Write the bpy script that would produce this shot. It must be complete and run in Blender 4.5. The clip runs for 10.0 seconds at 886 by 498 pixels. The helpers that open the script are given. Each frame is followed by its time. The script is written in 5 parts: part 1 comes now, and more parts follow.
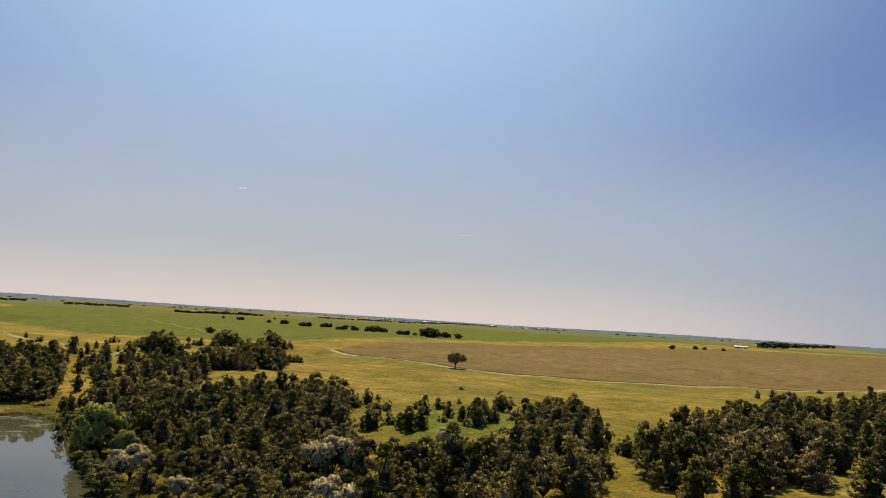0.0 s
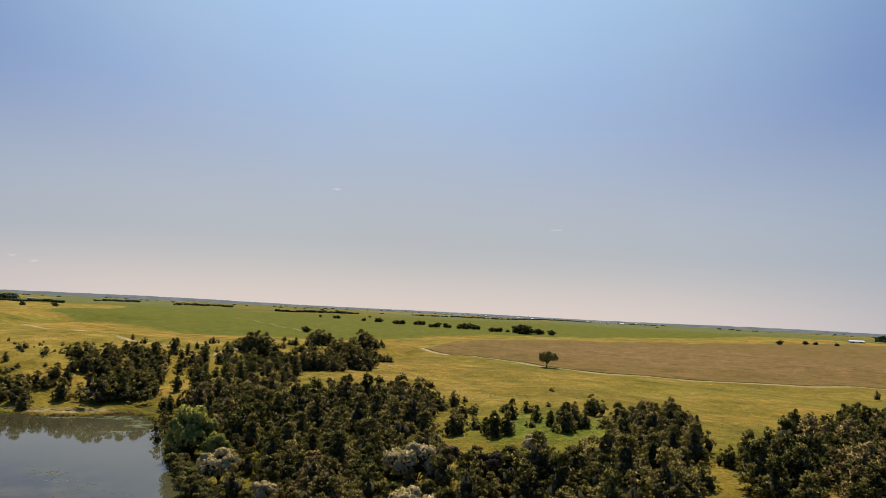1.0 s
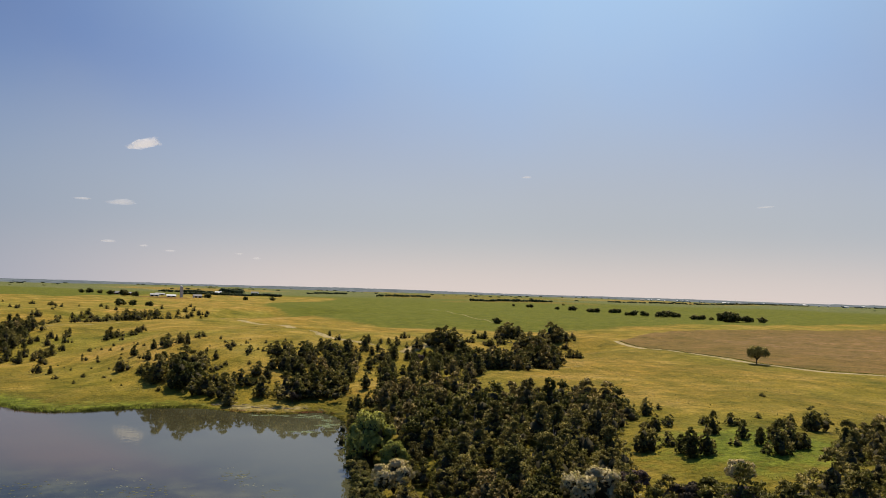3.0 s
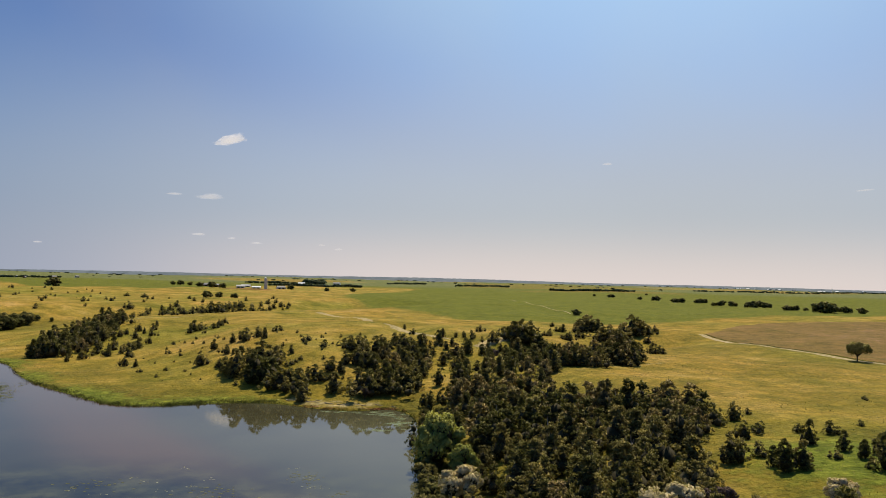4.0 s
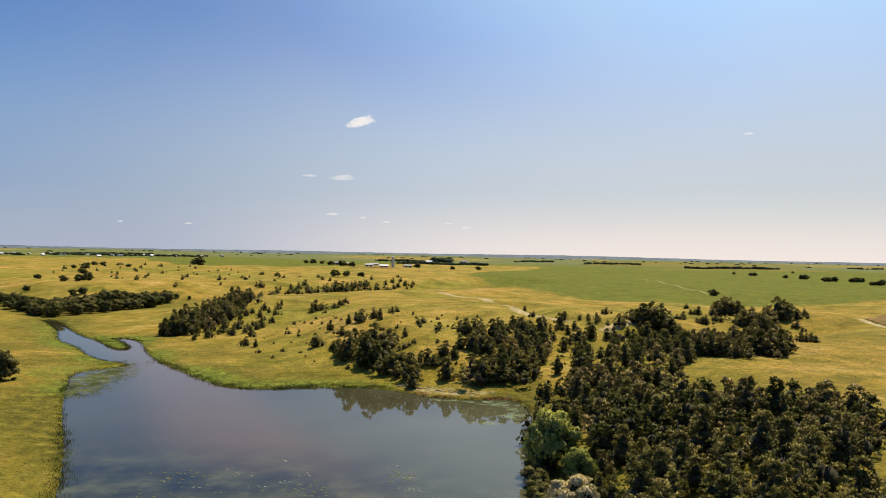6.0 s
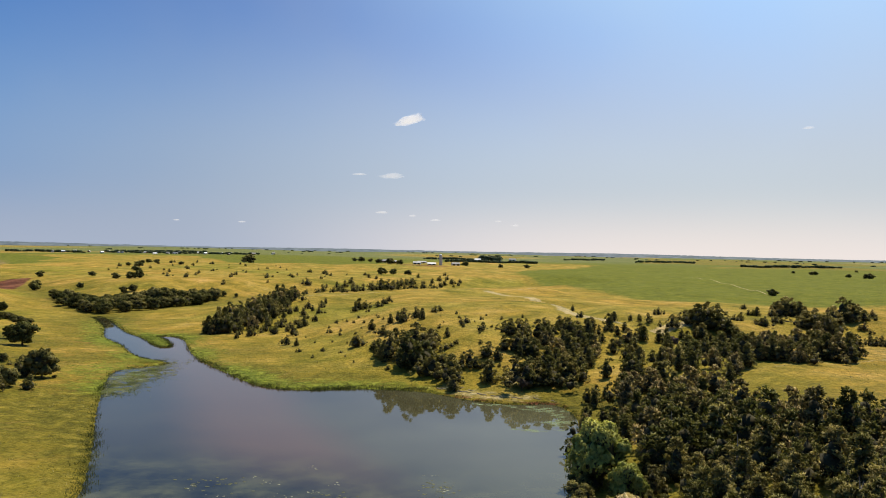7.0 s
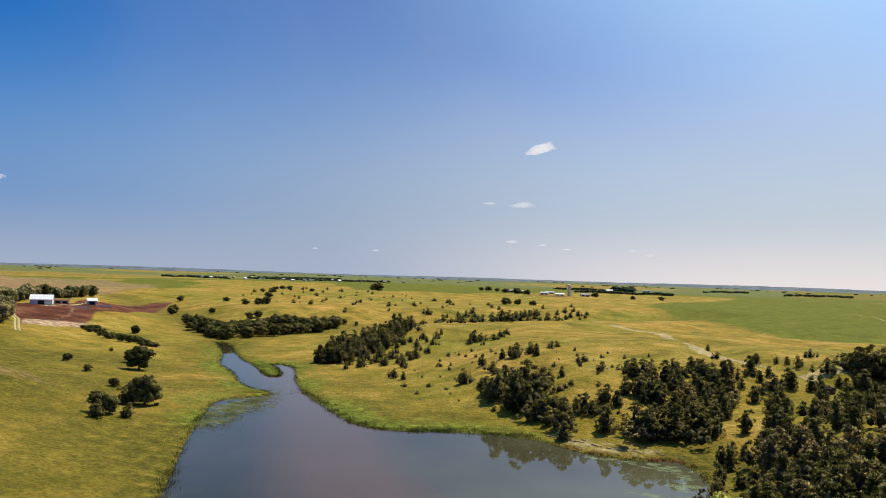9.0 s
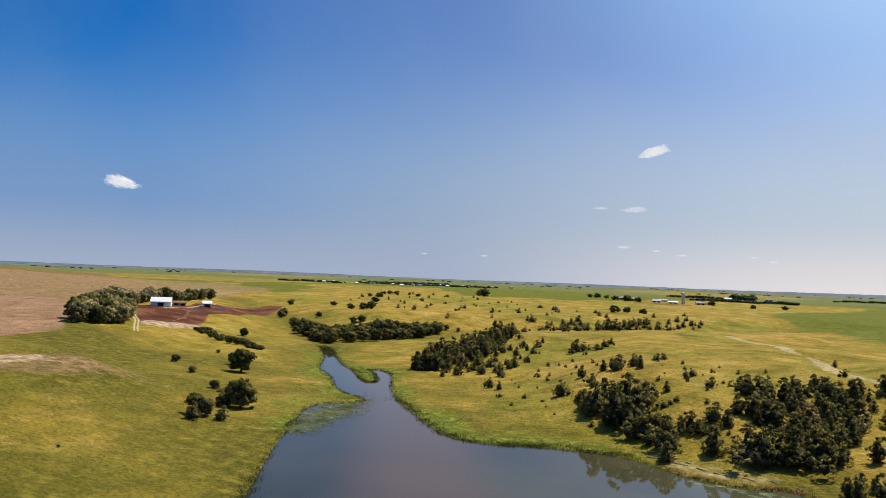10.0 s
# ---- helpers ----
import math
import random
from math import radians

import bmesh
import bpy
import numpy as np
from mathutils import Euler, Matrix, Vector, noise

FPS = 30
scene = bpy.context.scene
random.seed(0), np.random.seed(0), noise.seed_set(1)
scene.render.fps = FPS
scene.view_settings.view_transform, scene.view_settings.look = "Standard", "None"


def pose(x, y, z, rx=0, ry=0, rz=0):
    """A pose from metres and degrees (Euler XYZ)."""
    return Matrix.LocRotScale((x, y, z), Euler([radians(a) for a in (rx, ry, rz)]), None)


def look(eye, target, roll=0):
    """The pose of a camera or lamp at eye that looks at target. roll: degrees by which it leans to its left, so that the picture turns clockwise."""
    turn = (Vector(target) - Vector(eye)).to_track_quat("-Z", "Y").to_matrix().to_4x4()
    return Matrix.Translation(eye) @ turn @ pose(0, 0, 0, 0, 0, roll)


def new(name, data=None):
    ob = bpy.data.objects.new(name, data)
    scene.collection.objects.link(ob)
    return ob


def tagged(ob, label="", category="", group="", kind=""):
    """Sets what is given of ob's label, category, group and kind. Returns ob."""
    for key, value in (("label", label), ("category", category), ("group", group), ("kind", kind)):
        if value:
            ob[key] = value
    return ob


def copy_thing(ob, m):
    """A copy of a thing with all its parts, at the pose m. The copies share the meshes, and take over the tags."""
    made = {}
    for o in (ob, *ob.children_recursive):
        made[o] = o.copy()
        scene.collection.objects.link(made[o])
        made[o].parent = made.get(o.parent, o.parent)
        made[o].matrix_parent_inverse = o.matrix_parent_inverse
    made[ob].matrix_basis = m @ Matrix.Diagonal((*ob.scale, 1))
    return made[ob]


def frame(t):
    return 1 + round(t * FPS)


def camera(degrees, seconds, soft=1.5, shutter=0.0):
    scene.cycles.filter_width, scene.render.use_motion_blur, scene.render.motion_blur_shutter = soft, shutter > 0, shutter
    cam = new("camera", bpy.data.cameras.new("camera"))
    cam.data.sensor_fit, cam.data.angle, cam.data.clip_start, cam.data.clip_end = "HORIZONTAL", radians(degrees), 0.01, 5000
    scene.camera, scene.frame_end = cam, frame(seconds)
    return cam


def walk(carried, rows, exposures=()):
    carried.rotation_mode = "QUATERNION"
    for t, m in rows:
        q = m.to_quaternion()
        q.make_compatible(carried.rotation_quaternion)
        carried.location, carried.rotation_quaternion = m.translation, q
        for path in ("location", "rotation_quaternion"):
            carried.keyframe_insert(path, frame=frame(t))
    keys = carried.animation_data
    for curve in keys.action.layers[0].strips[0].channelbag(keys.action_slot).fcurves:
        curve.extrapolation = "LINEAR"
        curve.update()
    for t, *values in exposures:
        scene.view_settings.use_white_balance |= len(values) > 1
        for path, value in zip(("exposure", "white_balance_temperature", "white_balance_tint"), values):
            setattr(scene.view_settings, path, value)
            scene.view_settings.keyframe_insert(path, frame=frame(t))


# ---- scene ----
# ---- camera and walk ----
cam = camera(62.16, 10.0, soft=0.6)
# seconds, place, turn to the left, tilt up, lean
ROWS = [
    (0.0, 0.00, 0.00, 31.47, -33.52, 5.49, 3.58),
    (0.5, 2.02, 1.44, 32.04, -29.99, 5.16, 3.30),
    (1.0, 3.93, 2.98, 32.58, -26.35, 4.80, 2.93),
    (1.5, 5.74, 4.78, 33.18, -22.54, 4.44, 2.58),
    (2.0, 7.44, 6.95, 33.88, -18.73, 4.09, 2.28),
    (2.5, 9.14, 9.28, 34.69, -14.95, 3.69, 1.98),
    (4.0, 13.75, 16.79, 37.26, -5.27, 2.19, 1.45),
    (4.5, 14.92, 20.16, 37.67, -2.59, 1.67, 1.25),
    (5.0, 16.07, 23.59, 38.00, 0.01, 1.10, 1.17),
    (5.5, 17.11, 27.14, 38.19, 2.47, 0.52, 1.17),
    (7.0, 19.16, 39.04, 38.11, 8.48, -0.02, 1.21),
    (7.5, 19.82, 43.37, 38.21, 10.45, 0.39, 1.25),
    (8.0, 20.45, 47.85, 38.38, 12.68, 0.97, 1.34),
    (8.5, 21.07, 52.35, 38.45, 15.41, 1.57, 1.58),
    (9.0, 21.69, 56.72, 38.55, 18.73, 1.99, 1.85),
    (9.5, 22.35, 60.84, 38.76, 22.65, 2.17, 2.09),
    (10.0, 23.15, 64.80, 38.99, 27.25, 2.12, 2.27),
]

def flown(x, y, z, yaw, pitch, roll):
    a, b = radians(yaw), radians(pitch)
    ahead = Vector((-math.sin(a) * math.cos(b), math.cos(a) * math.cos(b), math.sin(b)))
    return look((x, y, z), Vector((x, y, z)) + 100 * ahead, roll)


walk(cam, [(t, flown(*r)) for t, *r in ROWS],
     [(0.0, -0.21, 7000, 13), (2.5, -0.22, 6950, 13), (4.5, -0.05, 6800, 11), (5.5, 0.15, 6850, 10.5), (7.5, 0.10, 6560, 9), (10.0, 0.05, 6400, 9.5)])

# ---- sky and sun ----
SUN_AZ, SUN_EL = 23.0, 60.0
world = bpy.data.worlds.new("sky")
scene.world = world
world.use_nodes = True
wn, wl = world.node_tree.nodes, world.node_tree.links
sky = wn.new("ShaderNodeTexSky")
sky.sky_type, sky.sun_disc = "NISHITA", False
sky.sun_elevation, sky.sun_rotation = radians(SUN_EL), radians(SUN_AZ)
sky.altitude, sky.air_density, sky.dust_density, sky.ozone_density = 300, 1.0, 1.3, 3.0
way = wn.new("ShaderNodeTexCoord")
split = wn.new("ShaderNodeSeparateXYZ")
wl.new(way.outputs["Generated"], split.inputs[0])


def graded(value, lo, hi, at_lo, at_hi, kind="SMOOTHSTEP"):
    """A value of the sky that goes over from at_lo to at_hi."""
    r = wn.new("ShaderNodeMapRange")
    r.interpolation_type = kind
    wl.new(value, r.inputs["Value"])
    for key, v in (("From Min", lo), ("From Max", hi), ("To Min", at_lo), ("To Max", at_hi)):
        if isinstance(v, (int, float)):
            r.inputs[key].default_value = v
        else:
            wl.new(v, r.inputs[key])
    return r.outputs[0]


def blended(fac, a, b, kind="MIX"):
    x = wn.new("ShaderNodeMix")
    x.data_type, x.blend_type = "RGBA", kind
    for key, v in (("Factor", fac), ("A", a), ("B", b)):
        if isinstance(v, (int, float)):
            x.inputs[key].default_value = v
        elif isinstance(v, tuple):
            x.inputs[key].default_value = (*v, 1)
        else:
            wl.new(v, x.inputs[key])
    return x.outputs["Result"]


def towards(azimuth, elevation):
    """The cosine of the angle to a direction of the sky."""
    d, p, q = wn.new("ShaderNodeVectorMath"), radians(azimuth), radians(elevation)
    d.operation = "DOT_PRODUCT"
    d.inputs[1].default_value = (math.sin(p) * math.cos(q), math.cos(p) * math.cos(q), math.sin(q))
    wl.new(way.outputs["Generated"], d.inputs[0])
    return d.outputs["Value"]


up, side, near_sun = split.outputs["Z"], towards(SUN_AZ, 0), towards(SUN_AZ, SUN_EL)
# clearer and bluer away from the sun, and duller low down in the hazy air
rich = wn.new("ShaderNodeHueSaturation")
wl.new(sky.outputs[0], rich.inputs["Color"])
wl.new(graded(side, 0.1, 0.95, 1.74, 1.08, "LINEAR"), rich.inputs["Saturation"])
rich.inputs["Hue"].default_value = 0.511
wl.new(graded(side, 0.40, 0.90, 1.09, 1.0), rich.inputs["Value"])
dull = blended(graded(side, 0.30, 1.0, 0.0, 1.0, "LINEAR"), (1.5, 2.9, 6.0), (4.9, 5.35, 5.9))
low = blended(graded(up, 0.05, 0.30, 0.85, 0.0), rich.outputs[0], dull)
# thin uneven veils of high haze
veil = wn.new("ShaderNodeTexNoise")
veil.inputs["Scale"].default_value, veil.inputs["Detail"].default_value = 3.2, 5
wl.new(way.outputs["Generated"], veil.inputs["Vector"])
veiled = blended(graded(veil.outputs["Fac"], 0.34, 0.72, graded(side, 0.5, 1.0, 0.02, 0.06), graded(side, 0.5, 1.0, 0.12, 0.24)), low, (4.3, 4.7, 5.3))
# the sun's broad pale aureole
glow = blended(graded(near_sun, 0.60, 0.88, 0.0, 1.0), (0, 0, 0), (1.5, 3.2, 3.7))
lit = blended(1.0, veiled, glow, "ADD")
# summer haze low over the horizon, warm on the sun's side, blue and dimmer away from it
tone = blended(graded(side, 0.62, 1.0, 0.0, 1.0), (4.1, 4.7, 6.0), (7.7, 6.95, 6.7))
hazy = blended(graded(up, -0.03, 0.105, 0.92, 0.0, "SMOOTHERSTEP"), lit, tone)
wl.new(blended(1.0, hazy, graded(side, 0.58, 0.95, 0.88, 1.05), "MULTIPLY"), wn["Background"].inputs[0])
wn["Background"].inputs[1].default_value = 0.103
sun = new("sun", bpy.data.lights.new("sun", "SUN"))
sun.data.energy, sun.data.angle, sun.data.color = 5.0, radians(0.55), (1.0, 0.895, 0.69)
_a, _e = radians(SUN_AZ), radians(SUN_EL)
sun.matrix_world = look((400 * math.sin(_a) * math.cos(_e), 400 * math.cos(_a) * math.cos(_e), 400 * math.sin(_e)), (0, 0, 0))


# ---- materials ----
def material(name, rough=0.8, spec=0.3):
    m = bpy.data.materials.new(name)
    m.use_nodes = True
    n = m.node_tree.nodes
    b = n["Principled BSDF"]
    b.inputs["Roughness"].default_value = rough
    b.inputs["Specular IOR Level"].default_value = spec
    return m, n, m.node_tree.links, b


def noise_node(n, l, scale, detail=4.0, rough=0.55, coord=None, kind="Object"):
    t = n.new("ShaderNodeTexNoise")
    t.inputs["Scale"].default_value, t.inputs["Detail"].default_value, t.inputs["Roughness"].default_value = scale, detail, rough
    if coord is None:
        coord = n.new("ShaderNodeTexCoord").outputs[kind]
    l.new(coord, t.inputs["Vector"])
    return t.outputs["Fac"]


def ramp(n, l, fac, stops):
    r = n.new("ShaderNodeValToRGB")
    e = r.color_ramp.elements
    while len(e) < len(stops):
        e.new(0.5)
    for s, (p, c) in zip(e, stops):
        s.position, s.color = p, (*c, 1)
    l.new(fac, r.inputs[0])
    return r.outputs[0]


def mix(n, l, fac, a, b, kind="MIX"):
    x = n.new("ShaderNodeMix")
    x.data_type, x.blend_type = "RGBA", kind
    for sock, v in ((x.inputs["Factor"], fac), (x.inputs["A"], a), (x.inputs["B"], b)):
        if isinstance(v, (int, float)):
            sock.default_value = v
        elif isinstance(v, tuple):
            sock.default_value = (*v, 1)
        else:
            l.new(v, sock)
    return x.outputs["Result"]


def math_node(n, l, op, a, b=0.0, clamp=False):
    x = n.new("ShaderNodeMath")
    x.operation, x.use_clamp = op, clamp
    for sock, v in zip(x.inputs, (a, b)):
        if isinstance(v, (int, float)):
            sock.default_value = v
        else:
            l.new(v, sock)
    return x.outputs[0]


def bump(n, l, b, h, dist, strength=0.6):
    x = n.new("ShaderNodeBump")
    x.inputs["Distance"].default_value, x.inputs["Strength"].default_value = dist, strength
    l.new(h, x.inputs["Height"])
    l.new(x.outputs[0], b.inputs["Normal"])


def ground_material():
    """Pasture with dry and lush patches, crops, ploughland, bare earth, tracks and painted distance haze, as the cover
    of each spot says.
    """
    m, n, l, b = material("land", 0.95, 0.1)
    c = n.new("ShaderNodeTexCoord").outputs["Object"]
    fine, tuft = noise_node(n, l, 1.1, 5, 0.7, c), noise_node(n, l, 0.33, 4, 0.6, c)
    mid, wide = noise_node(n, l, 0.06, 4, 0.6, c), noise_node(n, l, 0.012, 3, 0.6, c)
    covers = []
    for key in ("cover", "cover_more", "cover_last"):
        a, q = n.new("ShaderNodeAttribute"), n.new("ShaderNodeSeparateColor")
        a.attribute_name = key
        l.new(a.outputs["Color"], q.inputs[0])
        covers.append(q)
    s1, s2, s3 = covers
    dry = ramp(n, l, mid, [(0.30, (0.160, 0.134, 0.016)), (0.45, (0.264, 0.198, 0.028)), (0.58, (0.345, 0.246, 0.048)), (0.74, (0.44, 0.312, 0.092))])
    big = ramp(n, l, wide, [(0.35, (0.74, 0.86, 0.60)), (0.62, (1.14, 1.0, 1.0))])
    dry = mix(n, l, 1.0, dry, big, "MULTIPLY")
    lush = ramp(n, l, tuft, [(0.3, (0.072, 0.066, 0.008)), (0.55, (0.152, 0.126, 0.014)), (0.75, (0.255, 0.195, 0.032))])
    crop = ramp(n, l, mid, [(0.3, (0.112, 0.121, 0.010)), (0.6, (0.142, 0.149, 0.013)), (0.8, (0.186, 0.166, 0.026))])
    plough = ramp(n, l, mid, [(0.3, (0.156, 0.112, 0.026)), (0.5, (0.202, 0.130, 0.037)), (0.75, (0.258, 0.152, 0.056))])
    soil = ramp(n, l, mid, [(0.3, (0.052, 0.018, 0.010)), (0.5, (0.120, 0.040, 0.020)), (0.7, (0.245, 0.108, 0.060))])
    fresh = ramp(n, l, tuft, [(0.3, (0.085, 0.110, 0.012)), (0.55, (0.165, 0.190, 0.020)), (0.75, (0.26, 0.26, 0.036))])
    track = ramp(n, l, tuft, [(0.3, (0.33, 0.25, 0.11)), (0.7, (0.48, 0.38, 0.20))])
    fallow = ramp(n, l, mid, [(0.3, (0.245, 0.140, 0.074)), (0.5, (0.312, 0.180, 0.102)), (0.75, (0.395, 0.238, 0.142))])
    clay = ramp(n, l, tuft, [(0.3, (0.36, 0.23, 0.145)), (0.7, (0.56, 0.41, 0.28))])
    far_haze = ramp(n, l, wide, [(0.35, (0.125, 0.150, 0.066)), (0.6, (0.185, 0.185, 0.090))])
    soft = math_node(n, l, "MULTIPLY", math_node(n, l, "SUBTRACT", tuft, 0.5), 0.9)

    def over(base, colour, mask):
        w = math_node(n, l, "MULTIPLY", math_node(n, l, "SUBTRACT", math_node(n, l, "ADD", mask, soft), 0.32), 2.8, True)
        w = math_node(n, l, "MULTIPLY", w, math_node(n, l, "GREATER_THAN", mask, 0.02))
        return mix(n, l, w, base, colour)

    col = over(dry, lush, s1.outputs[0])
    col = over(col, fresh, s2.outputs[2])
    col = over(col, crop, s1.outputs[1])
    col = over(col, plough, s1.outputs[2])
    col = over(col, fallow, s3.outputs[0])
    col = over(col, far_haze, s3.outputs[2])
    col = over(col, soil, s2.outputs[0])
    col = over(col, track, s2.outputs[1])
    col = over(col, clay, s3.outputs[1])
    grain = ramp(n, l, fine, [(0.34, (0.46, 0.50, 0.44)), (0.52, (1.04, 1.04, 1.04)), (0.68, (1.3, 1.27, 1.24))])
    col = mix(n, l, 0.8, col, grain, "MULTIPLY")
    blotch = ramp(n, l, noise_node(n, l, 0.17, 5, 0.65, c), [(0.36, (0.68, 0.74, 0.66)), (0.52, (1.0, 1.0, 1.0)), (0.66, (1.22, 1.16, 1.1))])
    col = mix(n, l, 0.85, col, blotch, "MULTIPLY")
    l.new(col, b.inputs["Base Color"])
    bump(n, l, b, math_node(n, l, "ADD", fine, math_node(n, l, "MULTIPLY", tuft, 2.0)), 0.7, 0.8)
    return m


def foliage(name, dark, light, gloss=0.1, mixed=1.0):
    """Leaves of one kind; each clump and each tree a little different."""
    m, n, l, b = material(name, 0.6, gloss)
    g, o = n.new("ShaderNodeNewGeometry"), n.new("ShaderNodeObjectInfo")
    col = ramp(n, l, g.outputs["Random Per Island"], [(0.0, tuple(0.62 * a + 0.28 * c for a, c in zip(dark, light))), (0.5, tuple(0.45 * a + 0.45 * c for a, c in zip(dark, light))), (1.0, tuple(0.2 * a + 0.78 * c for a, c in zip(dark, light)))])
    tint = ramp(n, l, o.outputs["Random"], [(0.0, (0.58, 0.66, 0.60)), (0.5, (0.98, 1.0, 0.96)), (1.0, (1.46, 1.38, 1.5))])
    col = mix(n, l, mixed, col, tint, "MULTIPLY")
    stand = ramp(n, l, noise_node(n, l, 0.16, 2, 0.5, g.outputs["Position"]), [(0.32, (0.62, 0.68, 0.62)), (0.5, (1.0, 1.0, 1.0)), (0.66, (1.5, 1.46, 1.55))])
    col = mix(n, l, mixed, col, stand, "MULTIPLY")
    l.new(col, b.inputs["Base Color"])
    t, x = n.new("ShaderNodeBsdfTranslucent"), n.new("ShaderNodeMixShader")
    l.new(mix(n, l, 1.0, col, (1.15, 1.25, 0.85), "MULTIPLY"), t.inputs["Color"])
    x.inputs[0].default_value = 0.25
    l.new(b.outputs[0], x.inputs[1])
    l.new(t.outputs[0], x.inputs[2])
    l.new(x.outputs[0], n["Material Output"].inputs["Surface"])
    return m


def plain(name, a, c, scale, rough=0.7, depth=0.02, spec=0.3, metal=0.0):
    m, n, l, b = material(name, rough, spec)
    f = noise_node(n, l, scale, 5, 0.65)
    l.new(ramp(n, l, f, [(0.3, a), (0.7, c)]), b.inputs["Base Color"])
    b.inputs["Metallic"].default_value = metal
    bump(n, l, b, f, depth)
    return m


def water_material():
    m, n, l, b = material("pond_water", 0.02, 0.52)
    c = n.new("ShaderNodeTexCoord").outputs["Object"]
    wide = noise_node(n, l, 0.02, 3, 0.5, c)
    place, west = n.new("ShaderNodeSeparateXYZ"), n.new("ShaderNodeMapRange")
    l.new(c, place.inputs[0])
    l.new(place.outputs["X"], west.inputs["Value"])
    west.inputs["From Min"].default_value, west.inputs["From Max"].default_value = 15, -60
    # uneven murk, brightened eastward to paint in the sunward sky's stronger reflection
    murk_and_sheen = math_node(n, l, "ADD", math_node(n, l, "MULTIPLY", wide, 0.9), math_node(n, l, "MULTIPLY", west.outputs[0], -0.45))
    l.new(ramp(n, l, murk_and_sheen, [(0.02, (0.036, 0.033, 0.017)), (0.22, (0.056, 0.052, 0.027)), (0.50, (0.100, 0.098, 0.056))]), b.inputs["Base Color"])
    # a plume of stirred reddish mud drawn out along the pond
    across, band = n.new("ShaderNodeVectorMath"), n.new("ShaderNodeMapRange")
    across.operation = "DOT_PRODUCT"
    across.inputs[1].default_value = (0.835, 0.55, 0)
    l.new(c, across.inputs[0])
    off = math_node(n, l, "ABSOLUTE", math_node(n, l, "SUBTRACT", math_node(n, l, "ADD", across.outputs["Value"], math_node(n, l, "MULTIPLY", wide, 16.0)), 76.0))
    band.interpolation_type = "SMOOTHSTEP"
    l.new(off, band.inputs["Value"])
    for key, v in (("From Min", 4.0), ("From Max", 21.0), ("To Min", 0.55), ("To Max", 0.0)):
        band.inputs[key].default_value = v
    l.new(mix(n, l, band.outputs[0], b.inputs["Base Color"].links[0].from_socket, (0.140, 0.080, 0.046)), b.inputs["Base Color"])
    # weed beds under the surface of the shallow south end
    south = n.new("ShaderNodeMapRange")
    l.new(place.outputs["Y"], south.inputs["Value"])
    south.inputs["From Min"].default_value, south.inputs["From Max"].default_value = 172, 148
    bed = math_node(n, l, "MULTIPLY", south.outputs[0], math_node(n, l, "ADD", math_node(n, l, "MULTIPLY", west.outputs[0], 1.2), 0.45, True))
    murk = ramp(n, l, noise_node(n, l, 0.11, 7, 0.68, c), [(0.36, (0.010, 0.011, 0.004)), (0.50, (0.034, 0.035, 0.013)), (0.66, (0.080, 0.080, 0.030))])
    l.new(mix(n, l, bed, b.inputs["Base Color"].links[0].from_socket, murk), b.inputs["Base Color"])
    b.inputs["IOR"].default_value = 1.33
    b.inputs["Specular Tint"].default_value = (1.0, 0.95, 0.82, 1)
    r = noise_node(n, l, 0.9, 3, 0.5, c)
    bump(n, l, b, r, 0.012, 0.35)
    return m


LAND = ground_material()
WATER = water_material()
CEDAR = foliage("cedar_foliage", (0.092, 0.078, 0.024), (0.362, 0.310, 0.108))
CEDAR_RUST = foliage("bronzed_cedar_foliage", (0.116, 0.088, 0.032), (0.390, 0.312, 0.135))
# near-black crown cores: the shade inside the foliage put into colour
CORE = plain("shaded_crown_core", (0.022, 0.019, 0.007), (0.062, 0.052, 0.018), 3.0, 0.9)
LEAF = foliage("broad_leaves", (0.085, 0.080, 0.020), (0.290, 0.260, 0.084))
STRAW = plain("dry_straw", (0.30, 0.25, 0.10), (0.46, 0.40, 0.20), 1.0, 0.9)
OLIVE = foliage("olive_leaves", (0.22, 0.182, 0.085), (0.52, 0.44, 0.225))
# horizon trees: distance haze painted into the leaves as a bluer green
FAR_LEAF = foliage("hazed_far_leaves", (0.060, 0.080, 0.048), (0.160, 0.195, 0.115))
GRASSY = foliage("lush_grass_blades", (0.13, 0.145, 0.03), (0.33, 0.33, 0.08))
WILLOW = foliage("willow_leaves", (0.20, 0.21, 0.042), (0.54, 0.54, 0.145), 0.15, 0.6)
PALE = foliage("pale_blossom_leaves", (0.56, 0.45, 0.24), (0.86, 0.72, 0.44), 0.2, 0.1)
TWIG = foliage("bare_purple_twigs", (0.060, 0.045, 0.038), (0.16, 0.12, 0.10))
REED = foliage("reed_blades", (0.036, 0.042, 0.012), (0.13, 0.132, 0.038))
BARK = plain("bark", (0.035, 0.024, 0.016), (0.11, 0.08, 0.055), 6.0, 0.9, 0.03)
DEADWOOD = plain("bleached_wood", (0.22, 0.17, 0.12), (0.48, 0.40, 0.31), 5.0, 0.8)
SHEET = plain("white_sheet_metal", (0.70, 0.71, 0.72), (0.82, 0.82, 0.82), 0.6, 0.45)
DULLROOF = plain("dull_metal_roofing", (0.34, 0.34, 0.34), (0.52, 0.51, 0.50), 0.3, 0.6)
WALLP = plain("pale_wall_paint", (0.50, 0.48, 0.44), (0.72, 0.70, 0.66), 0.8, 0.7)
GREYROOF = plain("grey_roofing", (0.16, 0.16, 0.16), (0.30, 0.29, 0.28), 1.2, 0.7)
DARKGAP = plain("dark_opening", (0.015, 0.013, 0.012), (0.04, 0.035, 0.03), 1.0, 0.9)
CONCRETE = plain("silo_concrete", (0.50, 0.46, 0.40), (0.66, 0.62, 0.55), 0.7, 0.85)
